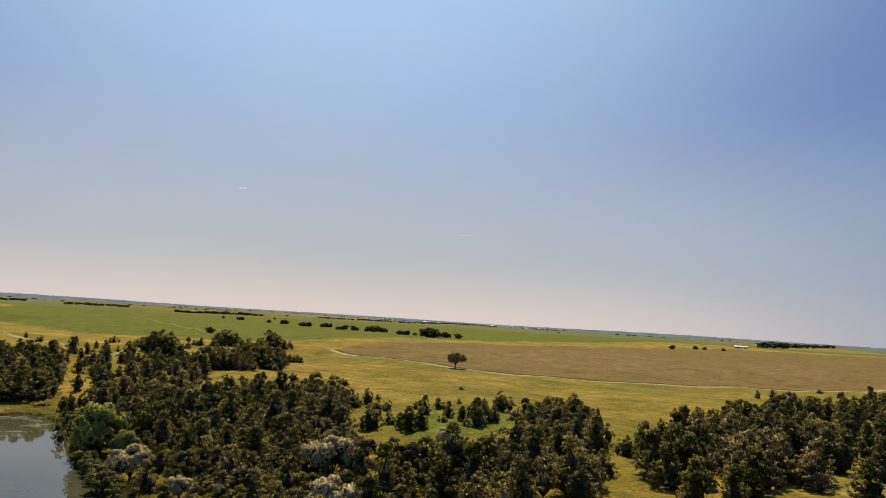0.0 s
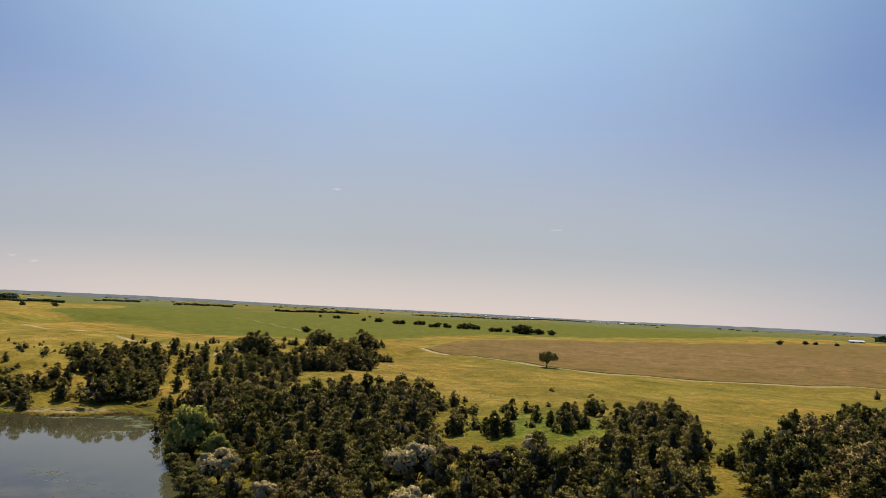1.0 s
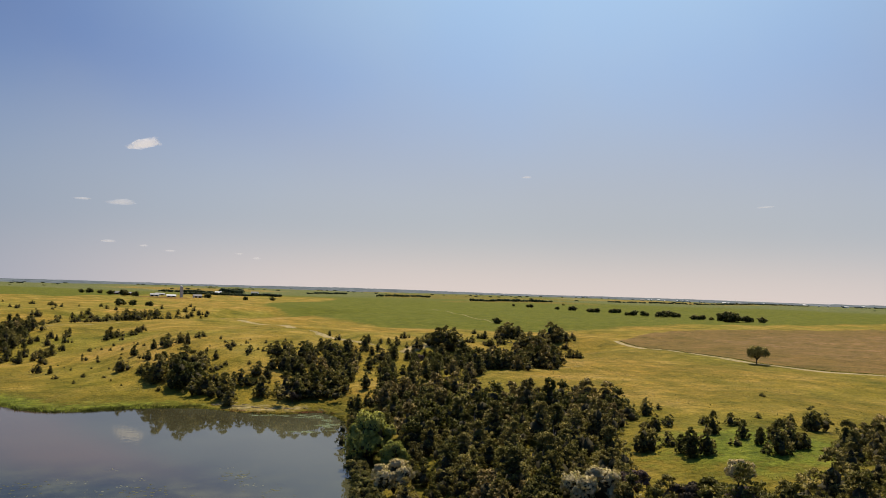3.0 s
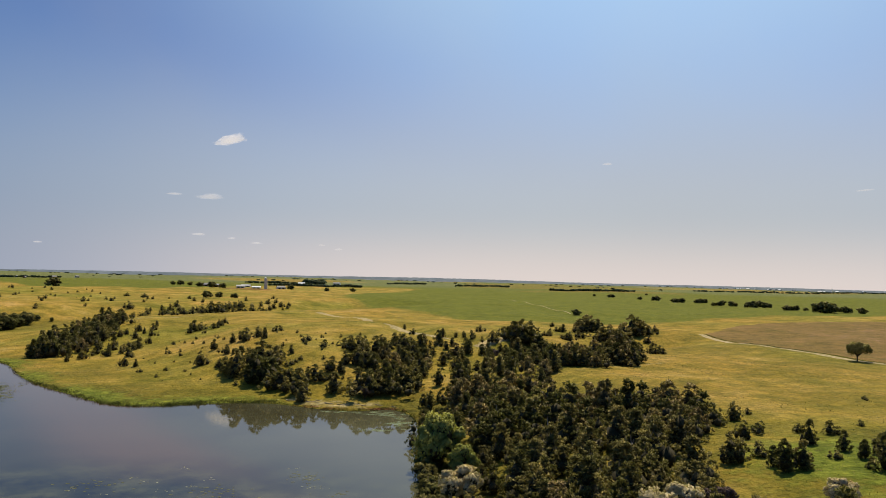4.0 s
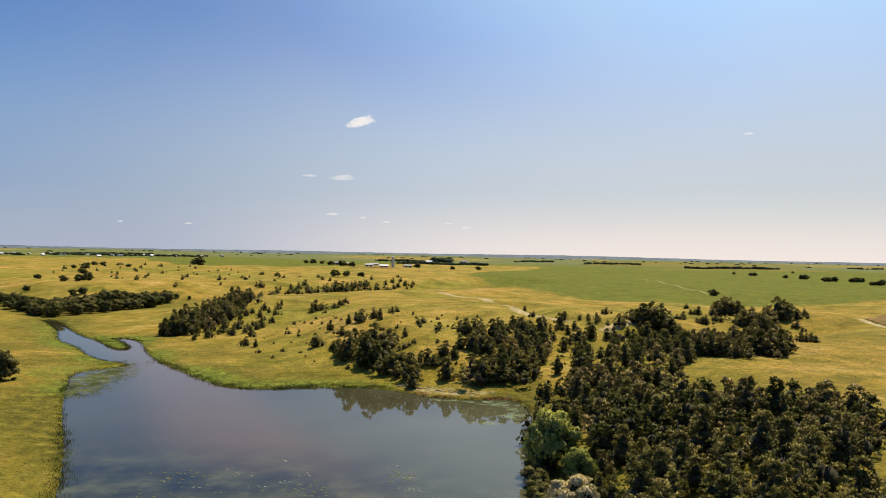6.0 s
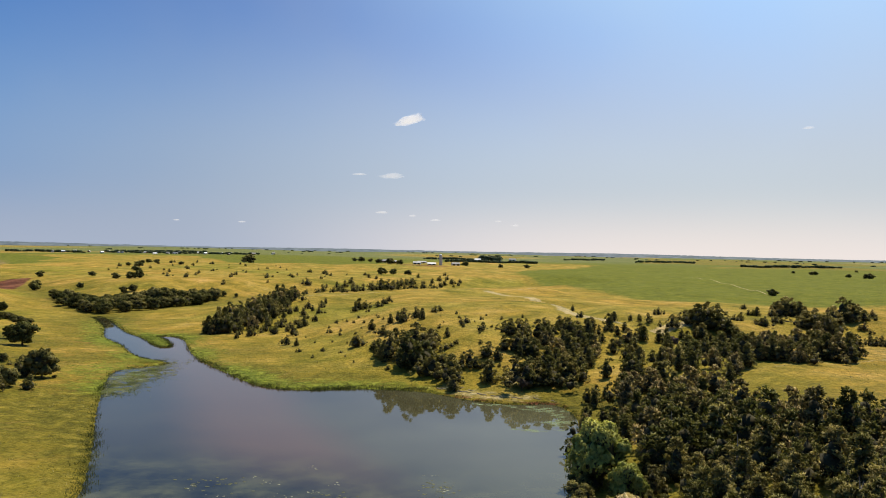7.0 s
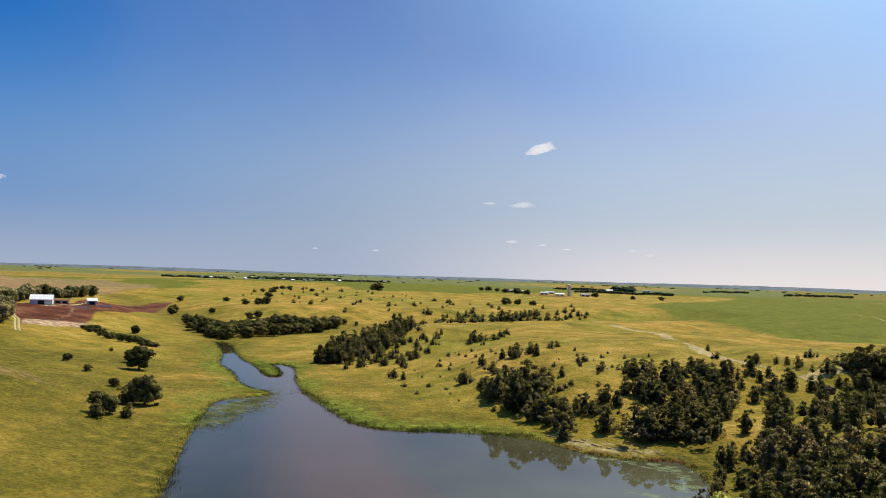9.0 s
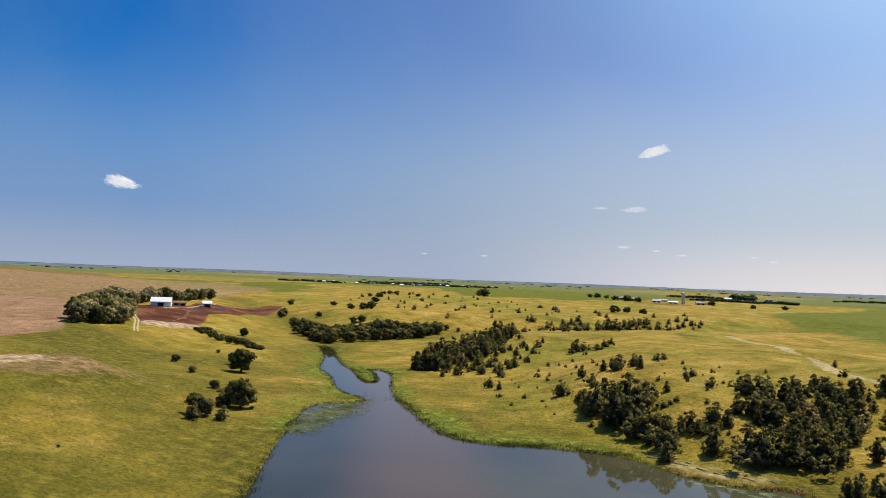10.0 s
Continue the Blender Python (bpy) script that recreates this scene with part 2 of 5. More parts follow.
RUST = plain("weathered_red_paint", (0.16, 0.055, 0.035), (0.26, 0.11, 0.07), 0.9, 0.8)


def cloud_material(name, dense):
    """White vapour that thins out towards the cloud's rim, with torn edges."""
    m, n, l, b = material(name, 1.0, 0.0)
    b.inputs["Base Color"].default_value = (0.25, 0.25, 0.25, 1)
    # emission stands in for sunlight scattered through the cloud
    b.inputs["Emission Color"].default_value = (1.0, 0.97, 0.97, 1)
    b.inputs["Emission Strength"].default_value = 0.74
    a, r = n.new("ShaderNodeAttribute"), n.new("ShaderNodeMapRange")
    a.attribute_name = "body"
    torn = math_node(n, l, "MULTIPLY", math_node(n, l, "SUBTRACT", noise_node(n, l, 0.036, 3, 0.55), 0.5), 1.3)
    r.interpolation_type = "SMOOTHSTEP"
    l.new(math_node(n, l, "ADD", a.outputs["Fac"], torn), r.inputs["Value"])
    for key, v in (("From Min", 0.2), ("From Max", 1.12), ("To Min", 0.0), ("To Max", dense)):
        r.inputs[key].default_value = v
    t, x = n.new("ShaderNodeBsdfTransparent"), n.new("ShaderNodeMixShader")
    l.new(r.outputs[0], x.inputs[0])
    l.new(t.outputs[0], x.inputs[1])
    l.new(b.outputs[0], x.inputs[2])
    l.new(x.outputs[0], n["Material Output"].inputs["Surface"])
    return m


CLOUD, WISP = cloud_material("cloud_white", 0.85), cloud_material("thin_cloud", 0.34)
# the far hills' blue-grey base colour holds the haze of the distance
RIDGE_BLUE = plain("hazed_ridge_woodland", (0.050, 0.070, 0.088), (0.150, 0.180, 0.200), 0.02, 0.95)
TRACK = plain("pale_track_earth", (0.33, 0.26, 0.13), (0.48, 0.39, 0.22), 0.7, 0.95)
SCUM = plain("bleached_weed", (0.16, 0.17, 0.10), (0.36, 0.36, 0.27), 0.8, 0.8)
ALGAE = plain("floating_weed", (0.03, 0.035, 0.012), (0.12, 0.12, 0.05), 0.8, 0.7)
FOAM = plain("pale_scum", (0.15, 0.21, 0.08), (0.34, 0.41, 0.22), 0.5, 0.7)
_n, _l = FOAM.node_tree.nodes, FOAM.node_tree.links
_t, _x = _n.new("ShaderNodeBsdfTransparent"), _n.new("ShaderNodeMixShader")
_l.new(math_node(_n, _l, "MULTIPLY", noise_node(_n, _l, 0.9, 4, 0.7), 0.6), _x.inputs[0])
_l.new(_t.outputs[0], _x.inputs[1])
_l.new(_n["Principled BSDF"].outputs[0], _x.inputs[2])
_l.new(_x.outputs[0], _n["Material Output"].inputs["Surface"])

# ---- the land ----
# plan of the pond, walked round clockwise from the head of the inlet
POND = [(-203, 378), (-190, 365), (-175, 346), (-158, 326), (-142, 311), (-130, 297), (-122, 289), (-118.5, 290), (-122, 298), (-130, 309), (-138, 318), (-132, 318), (-123, 309), (-106, 281), (-92, 262), (-76, 245),
        (-60, 229), (-48, 225), (-36, 229), (-22, 232), (-12, 230), (2, 222), (12, 221), (20, 223), (25, 211),
        (25, 190), (23, 168), (23, 145), (24, 115), (20, 75), (0, 40), (-26, 62), (-38, 110), (-49, 138),
        (-64, 164), (-78, 186), (-90, 206), (-98, 220), (-107, 240), (-100, 256), (-118, 268), (-139, 292), (-157, 310),
        (-177, 340), (-196, 364), (-206, 377)]
TONGUE = [(-152, 326), (-142, 311), (-130, 297), (-121, 289), (-119, 291), (-122, 298), (-130, 309), (-138, 318)]
CREEK = [(-120, 280), (-160, 330), (-204, 382), (-205, 425), (-180, 480), (-135, 550), (-60, 640), (40, 780)]
GULLY = [(30, 262), (62, 285), (92, 318), (118, 345), (150, 372)]
DRAW = [(24, 416), (38, 364), (52, 336), (70, 323), (92, 320)]
FIELD_TRACK = [(190, 400), (185, 350), (186, 308), (193, 277), (207, 255), (225, 239), (248, 225), (275, 211), (310, 200), (400, 190), (800, 172)]
RIDGE = [(-120, 425), (-92, 442), (-60, 468), (-25, 505), (10, 540)]
ARM = [(-204, 382), (-262, 432), (-345, 505), (-520, 640), (-800, 760)]


def smooth(a, b, v):
    u = np.clip((v - a) / (b - a), 0, 1)
    return u * u * (3 - 2 * u)


def curve(points, closed=False, steps=6):
    """Catmull-Rom through the plan points."""
    p, out = np.array(points, float), []
    n = len(p)
    for i in range(n if closed else n - 1):
        a, b, c, d = (p[j % n] if closed else p[min(max(j, 0), n - 1)] for j in (i - 1, i, i + 1, i + 2))
        for k in range(steps):
            u = k / steps
            out.append(0.5 * (2 * b + (c - a) * u + (2 * a - 5 * b + 4 * c - d) * u**2 + (3 * b - a - 3 * c + d) * u**3))
    if not closed:
        out.append(p[-1])
    return np.array(out)


def away(x, y, line, closed=False):
    """Distance to a line in the plan; negative inside a closed one."""
    best, inside = np.full(x.shape, 1e9), np.zeros(x.shape, bool)
    pairs = list(zip(line, np.roll(line, -1, 0))) if closed else list(zip(line[:-1], line[1:]))
    for (ax, ay), (bx, by) in pairs:
        dx, dy = bx - ax, by - ay
        u = np.clip(((x - ax) * dx + (y - ay) * dy) / (dx * dx + dy * dy + 1e-9), 0, 1)
        best = np.minimum(best, (x - ax - u * dx) ** 2 + (y - ay - u * dy) ** 2)
        if closed and ay != by:
            inside ^= ((ay > y) != (by > y)) & (x < dx * (y - ay) / (by - ay) + ax)
    best = np.sqrt(best)
    return np.where(inside, -best, best) if closed else best


SHORE, AXIS, ARMS, GULLY, DRAW, RIDGE = curve(POND, True), curve(CREEK), curve(ARM), curve(GULLY), curve(DRAW), curve(RIDGE)


def height(x, y):
    """Height of the land over the pond's water."""
    x, y = np.asarray(x, float), np.asarray(y, float)
    sd = away(x, y, SHORE, True)
    far = np.hypot(x, y - 150)
    hill = np.exp(-(((x + 2) / 85) ** 2) - ((y - 360) / 120) ** 2)
    west = smooth(-70, -170, x) * smooth(620, 380, y + 0.5 * x + 100)
    top = 9.5 + 5.0 * hill + 4.5 * west + 1.6 * np.sin(x / 97 + 1.3) * np.sin(y / 131 + 0.6)
    top += 2.2 * np.sin(x / 260 + y / 410) * smooth(300, 800, far) + 2.0 * np.sin(x / 95 - y / 120 + 1) * smooth(420, 560, y) * smooth(60, -60, x) * smooth(1300, 800, far)
    top += 3 * smooth(1500, 4400, far) + 1.5 * np.sin(x / 330 + 2) * np.sin(y / 270) * smooth(1800, 3200, far)
    north = smooth(205, 235, y)
    reach = 37 + north * (58 * smooth(0, -85, x) - 3) + (1 - north) * smooth(0, -40, x) * 20
    up = 1 - np.exp(-(np.maximum(sd, 0) / reach) ** 2.1)
    dc = np.minimum(away(x, y, AXIS), away(x, y, ARMS))
    cut = (0.80 * np.exp(-(dc / 40) ** 2)) * smooth(345, 400, y) * smooth(900, 500, far)
    gully = 6.5 * np.exp(-(away(x, y, GULLY) / 24) ** 2) + 4.0 * np.exp(-(away(x, y, DRAW) / 12) ** 2) - 2.6 * np.exp(-(away(x, y, RIDGE) / 20) ** 2)
    z = (top - gully) * up * (1 - cut) + np.minimum(np.maximum(sd, 0) * 0.10, 0.45)
    z += smooth(15, 70, sd) * (0.9 * np.sin(x / 19 + 1.7 * np.sin(y / 41)) * np.sin(y / 27 + np.sin(x / 33)) +
                               0.35 * np.sin(x / 11 + 2 * np.sin(y / 23)) * np.sin(y / 13) + 0.18 * np.sin(x / 4.3 + y / 6.1) * np.sin(y / 5.2))
    return np.where(sd < 0, np.maximum(-1.6, 0.16 * sd), z)


def steps(lo, hi, fine, out_lo, out_hi, grow, cap):
    """Grid lines: even between lo and hi, wider and wider outside."""
    v = list(np.arange(lo, hi + 0.01, fine))
    for sign, end in ((1, out_hi), (-1, out_lo)):
        s, p, more = fine, v[-1] if sign > 0 else v[0], []
        while abs(p) < abs(end) or p * sign < 0:
            s = min(s * grow, cap) if abs(p) < 1600 else s * 1.12
            p += sign * s
            more.append(p)
        v = v + more if sign > 0 else more[::-1] + v
    return np.array(v)


def inside(x, y, plan, edge=3.0):
    return smooth(edge, -edge, away(x, y, np.array(plan, float), True))


def land():
    gx, gy = steps(-384, 322, 2.75, -4900, 4900, 1.06, 16), steps(50, 545, 2.75, -4900, 4900, 1.06, 16)
    gy = np.concatenate([gy[(gy < 0)][::12], gy[gy >= 0]])
    x, y = (a.ravel() for a in np.meshgrid(gx, gy))
    z = height(x, y)
    nx, ny = len(gx), len(gy)
    i = (np.arange(ny - 1)[:, None] * nx + np.arange(nx - 1)).ravel()
    quads = np.stack([i, i + 1, i + nx + 1, i + nx], 1)
    me = bpy.data.meshes.new("ground")
    me.vertices.add(len(x))
    me.vertices.foreach_set("co", np.stack([x, y, z], 1).ravel())
    me.loops.add(quads.size)
    me.loops.foreach_set("vertex_index", quads.ravel())
    me.polygons.add(len(quads))
    me.polygons.foreach_set("loop_start", np.arange(len(quads)) * 4)
    me.update(calc_edges=True)
    me.polygons.foreach_set("use_smooth", np.ones(len(quads), bool))
    global GRID
    GRID = gx, gy, z.reshape(ny, nx)
    sd = away(x, y, SHORE, True)
    wob = 0.5 + 0.5 * np.sin(x / 17 + 2 * np.sin(y / 29)) * np.sin(y / 21 + 1.5 * np.sin(x / 37))
    lush = np.clip(np.exp(-np.maximum(sd, 0) / 26) * (0.55 + 0.6 * wob), 0, 1)
    tongue = inside(x, y, TONGUE, 2)
    lush = np.maximum(lush, tongue)
    lush = np.maximum(lush, 0.75 * np.exp(-(((x - 98) / 22) ** 2) - ((y - 128) / 18) ** 2))
    lush = np.maximum(lush, 0.8 * inside(x, y, [(-290, 262), (-215, 215), (-150, 200), (-165, 235), (-235, 283), (-285, 300)], 10))
    lush = np.maximum(lush, 0.6 * np.exp(-(np.minimum(away(x, y, AXIS), away(x, y, ARMS)) / 26) ** 2) * smooth(330, 400, y))
    lush = np.maximum(lush, 0.45 * wob * smooth(-95, -30, x) * smooth(60, 10, x) * smooth(300, 240, y) * (sd > 0))
    lush = np.maximum(lush, (0.37 + 0.14 * wob) * smooth(25, 60, x) * smooth(430, 330, y))
    lush = np.maximum(lush, (0.46 + 0.34 * wob) * smooth(-40, -85, x) * smooth(345, 270, y) * (sd > 0))
    lush = np.maximum(lush, 0.42 * wob * smooth(-40, -110, x) * smooth(300, 400, y) * smooth(640, 520, y))
    crop = inside(x, y, [(35, 640), (80, 500), (150, 478), (215, 492), (330, 590), (470, 690), (1000, 960), (2400, 1400), (2400, 2600), (250, 2400), (-30, 900)], 26)
    crop = np.maximum(crop, inside(x, y, [(-640, 1350), (-330, 1330), (-250, 1640), (-760, 2500), (-1300, 2700)], 14))
    crop = np.maximum(crop, inside(x, y, [(-1400, 900), (-620, 720), (-560, 900), (-1300, 1300)], 14))
    crop = np.maximum(crop, inside(x, y, [(-440, 1029), (-250, 1090), (-190, 1500), (-560, 2338), (-900, 2300), (-690, 1500)], 10))
    crop = np.maximum(crop, inside(x, y, [(-880, 1020), (-684, 960), (-800, 1176), (-1191, 1450)], 10))
    cells = np.sin(x / 310 + 0.7 * np.sin(y / 520)) * np.sin(y / 430 + 1.1)
    crop = crop * (1 - inside(x, y, [(-400, 400), (-560, 620), (-640, 760), (-1050, 980), (-1800, 1450), (-2400, 1200), (-1500, 500), (-700, 300)], 8))
    crop = np.maximum(crop, smooth(-0.5, -0.4, cells) * smooth(1500, 1900, np.hypot(x, y)))
    plough = inside(x, y, [(px + 3, py + 3) for px, py in FIELD_TRACK] + [(1000, 170), (1900, 500), (1100, 820), (620, 680), (420, 560), (268, 486)], 3)
    fallow = inside(x, y, [(-281, 283), (-262, 270), (-250, 236), (-240, 120), (-420, 90), (-640, 250), (-470, 400), (-390, 372), (-330, 330)], 3)
    fallow = np.maximum(fallow, 0.52 * inside(x, y, [(-204, 164), (-180, 184), (-175, 206), (-166, 219), (-152, 210), (-149, 192), (-156, 170), (-180, 156)], 6))
    fallow = np.maximum(fallow, 0.40 * inside(x, y, [(-172, 190), (-152, 196), (-140, 216), (-156, 226), (-176, 216)], 7))
    fallow = np.maximum(fallow, 0.50 * inside(x, y, [(-400, 376), (-480, 404), (-650, 255), (-1500, 500), (-2000, 1100), (-1000, 1150), (-760, 1000), (-590, 800), (-500, 600), (-420, 420)], 8))
    fallow = np.maximum(fallow, 0.36 * inside(x, y, [(220, 420), (230, 300), (300, 240), (520, 220), (760, 420), (560, 560), (330, 500)], 45))
    plough = np.maximum(plough, inside(x, y, [(-400, 400), (-560, 620), (-640, 760), (-1050, 980), (-1800, 1450), (-2400, 1200), (-1500, 500), (-700, 300)], 8))
    plough = np.maximum(plough, 0.42 * inside(x, y, [(238, 2000), (560, 1960), (1250, 2900), (900, 3900), (500, 3900)], 20))
    plough = np.maximum(plough, 0.45 * smooth(0.62, 0.72, -cells) * smooth(1500, 1900, np.hypot(x, y)))
    crop = crop * (1 - plough)
    soil = inside(x, y, [(-347, 379), (-310, 348), (-276, 320), (-268, 350), (-288, 376), (-308, 400), (-315, 434), (-363, 517), (-409, 593), (-434, 598), (-420, 531), (-380, 470), (-345, 420)], 2)
    soil = np.maximum(soil, 0.55 * inside(x, y, [(-205, 1085), (-150, 1080), (-120, 1120), (-160, 1150), (-215, 1150)], 12))
    soil = np.maximum(soil, 0.8 * np.exp(-(np.maximum(sd, 0) / 3.0) ** 2) * smooth(-14, -4, x) * smooth(40, 15, x) * smooth(200, 215, y) * (sd > 0))
    road = away(x, y, curve(FIELD_TRACK))
    track = 0.5 * smooth(2.6, 1.0, road)
    # sunlit grass edge of the crest, painted as a pale line
    track = np.maximum(track, 1.1 * smooth(4.4, 1.4, away(x, y, curve([(75, 345), (62, 335), (50, 322), (40, 314), (30, 322), (24, 350), (17, 400), (8, 436), (-5, 470), (-20, 490)]))))
    track = np.maximum(track, 0.42 * smooth(2.4, 0.6, away(x, y, curve([(66, 228), (80, 234), (96, 242), (108, 252)]))))
    track = np.maximum(track, 0.5 * np.exp(-((sd - 5) / 4.5) ** 2) * smooth(-18, -8, x) * smooth(24, 12, x) * smooth(200, 215, y) * (sd > 0))
    track = np.maximum(track, 0.42 * smooth(4, 1.5, away(x, y, RIDGE)))
    track = np.maximum(track, 0.5 * wob * inside(x, y, [(-30, 234), (-8, 232), (6, 227), (14, 232), (12, 250), (-6, 256), (-28, 250)], 5))
    track = np.maximum(track, 0.5 * inside(x, y, [(-275, 318), (-266, 350), (-280, 362), (-292, 336)], 3))
    # bare pale clay: a worn patch on the west pasture, the yard's terrace, and the far stubble
    clay = 0.60 * inside(x, y, [(-194, 170), (-178, 188), (-173, 204), (-164, 199), (-162, 180), (-172, 168)], 5)
    clay = np.maximum(clay, 0.60 * inside(x, y, [(-281, 322), (-270, 330), (-264, 352), (-278, 366), (-286, 352), (-290, 336)], 3))
    clay = np.maximum(clay, 0.44 * smooth(2.6, 0.8, away(x, y, curve([(-292, 352), (-300, 372), (-322, 398)]))))
    clay = np.maximum(clay, 0.33 * inside(x, y, [(-400, 376), (-480, 404), (-650, 255), (-1500, 500), (-2000, 1100), (-1000, 1150), (-760, 1000), (-590, 800), (-500, 600), (-420, 420)], 8))
    clay = np.maximum(clay, 0.62 * wob * inside(x, y, [(-18, 234), (4, 229), (18, 232), (22, 244), (6, 256), (-14, 252)], 5))
    # aerial haze painted into the land: a grey-green that grows with distance
    far_haze = 0.52 * smooth(1300, 2300, np.hypot(x, y)) * (1 - plough)
    fresh = 0.95 * tongue
    fresh = np.maximum(fresh, 0.85 * np.exp(-(np.maximum(sd, 0) / 13) ** 2) * (0.5 + 0.6 * wob) * smooth(10, -14, x) * smooth(195, 215, y) * smooth(420, 330, y))
    fresh = np.maximum(fresh, 0.6 * np.exp(-(((x + 112) / 14) ** 2) - ((y - 240) / 22) ** 2) * (sd > 0))
    fresh = np.maximum(fresh, 0.9 * np.exp(-(((x - 88) / 20) ** 2) - ((y - 122) / 20) ** 2))
    for name, parts in (("cover", (lush, crop, plough)), ("cover_more", (soil, track, fresh)), ("cover_last", (fallow, clay, far_haze))):
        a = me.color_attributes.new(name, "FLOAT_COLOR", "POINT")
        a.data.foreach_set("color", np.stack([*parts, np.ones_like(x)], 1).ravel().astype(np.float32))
    ob = new("ground", me)
    me.materials.append(LAND)
    return tagged(ob, "rolling dry pasture with green banks, ploughland and crops", "ground", kind="structure")


land()


def joined(name, verts, faces, mat, smooth_faces=False):
    """One mesh from arrays of places and faces."""
    me = bpy.data.meshes.new(name)
    me.from_pydata([tuple(v) for v in verts], [], [tuple(int(i) for i in f) for f in faces])
    me.materials.append(mat)
    if smooth_faces:
        me.polygons.foreach_set("use_smooth", np.ones(len(me.polygons), bool))
    me.update()
    return me


def pond():
    bm = bmesh.new()
    lo, hi = SHORE.min(0) - 3, SHORE.max(0) + 3
    bmesh.ops.create_grid(bm, x_segments=60, y_segments=80, size=1)
    for v in bm.verts:
        v.co = ((lo[0] + hi[0]) / 2 + v.co.x * (hi[0] - lo[0]) / 2, (lo[1] + hi[1]) / 2 + v.co.y * (hi[1] - lo[1]) / 2, 0)
    d = away(np.array([v.co.x for v in bm.verts]), np.array([v.co.y for v in bm.verts]), SHORE, True)
    bmesh.ops.delete(bm, geom=[v for v, s in zip(list(bm.verts), d) if s > 9], context="VERTS")
    me = bpy.data.meshes.new("water")
    bm.to_mesh(me)
    bm.free()
    me.materials.append(WATER)
    return tagged(new("water", me), "still brown farm pond reflecting the sky", "pond", kind="structure")


pond()

# ---- plants ----
RNG = np.random.default_rng(7)


def unit(v):
    return v / np.maximum(np.linalg.norm(v, axis=-1, keepdims=True), 1e-9)


def sprays(centres, outward, size, blades=3, spread=0.8, thin=0.45):
    """Small leafy sprays: pointed blades that fan out from each centre."""
    n = len(centres)
    verts, faces = np.zeros((n, blades * 3, 3)), []
    for k in range(blades):
        way = unit(outward + spread * RNG.normal(size=(n, 3)))
        side = unit(np.cross(way, RNG.normal(size=(n, 3))))
        s = (size * RNG.uniform(0.6, 1.4, n))[:, None]
        verts[:, 3 * k], verts[:, 3 * k + 1], verts[:, 3 * k + 2] = centres - side * s * thin, centres + side * s * thin, centres + way * s
    base = np.arange(n)[:, None] * blades * 3
    faces = np.concatenate([base + [3 * k, 3 * k + 1, 3 * k + 2] for k in range(blades)])
    return verts.reshape(-1, 3), faces


def leaf_quads(centres, outward, size):
    """Clumps of broad leaves: two crossed, bent quads on each centre."""
    n, out, faces = len(centres), [], []
    for k in range(2):
        nrm = unit(outward + 0.9 * RNG.normal(size=(n, 3)))
        a = unit(np.cross(nrm, RNG.normal(size=(n, 3))))
        b = np.cross(nrm, a)
        s = (size * RNG.uniform(0.55, 1.35, n))[:, None]
        out.append(np.stack([centres - a * s, centres - b * s * 0.7 + nrm * s * 0.25, centres + a * s, centres + b * s * 0.7 + nrm * s * 0.25], 1))
    v = np.stack(out, 1).reshape(-1, 3)
    return v, np.arange(len(v)).reshape(-1, 4)


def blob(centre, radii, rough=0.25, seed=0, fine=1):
    """An uneven core that keeps a crown from being seen through, coloured dark for its inner shade."""
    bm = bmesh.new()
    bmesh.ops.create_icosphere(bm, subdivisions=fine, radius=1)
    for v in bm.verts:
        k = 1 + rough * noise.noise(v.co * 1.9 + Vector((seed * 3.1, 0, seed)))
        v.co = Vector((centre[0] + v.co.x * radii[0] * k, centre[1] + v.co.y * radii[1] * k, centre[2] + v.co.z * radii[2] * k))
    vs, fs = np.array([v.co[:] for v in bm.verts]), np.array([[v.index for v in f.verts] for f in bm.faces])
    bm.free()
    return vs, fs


def tube(path, radii, sides=6):
    """A tapered limb along a path."""
    p, vs, fs = np.array(path, float), [], []
    for i, r in enumerate(radii):
        w = unit(p[min(i + 1, len(p) - 1)] - p[max(i - 1, 0)])
        a = unit(np.cross(w, (0.31, 0.87, 0.38)))
        b = np.cross(w, a)
        vs += [p[i] + r * (math.cos(2 * math.pi * k / sides) * a + math.sin(2 * math.pi * k / sides) * b) for k in range(sides)]
    for i in range(len(radii) - 1):
        fs += [(i * sides + k, i * sides + (k + 1) % sides, (i + 1) * sides + (k + 1) % sides, (i + 1) * sides + k) for k in range(sides)]
    return np.array(vs), fs


NORMALS = {}


def lean(centres, mid, rough=0.3):
    """Shading normals of a crown's leaves: outward from its middle, a little uneven."""
    return unit(unit(np.asarray(centres) - mid) + rough * RNG.normal(size=np.shape(centres)))


def shaded_by(me, normals):
    """Leaves take the light as the rounded mass of the crown does."""
    me.polygons.foreach_set("use_smooth", np.ones(len(me.polygons), bool))
    me.normals_split_custom_set_from_vertices(normals)


def gather(name, chunks, mats):
    """One mesh of several chunks (places, faces, material number, and normals for leaves)."""
    me, vs, fs, ms, base, ns = bpy.data.meshes.new(name), [], [], [], 0, []
    for v, f, k, *n in chunks:
        vs.append(np.asarray(v))
        ns.append(n[0] if n else unit(vs[-1] - vs[-1].mean(0)))
        fs += [tuple(int(i) + base for i in q) for q in f]
        ms += [k] * len(f)
        base += len(v)
    me.from_pydata([tuple(v) for v in np.concatenate(vs)], [], fs)
    for m in mats:
        me.materials.append(m)
    me.polygons.foreach_set("material_index", ms)
    me.update()
    if any(len(c) > 3 for c in chunks):
        NORMALS[me.name] = np.concatenate(ns)
        shaded_by(me, NORMALS[me.name])
    return me


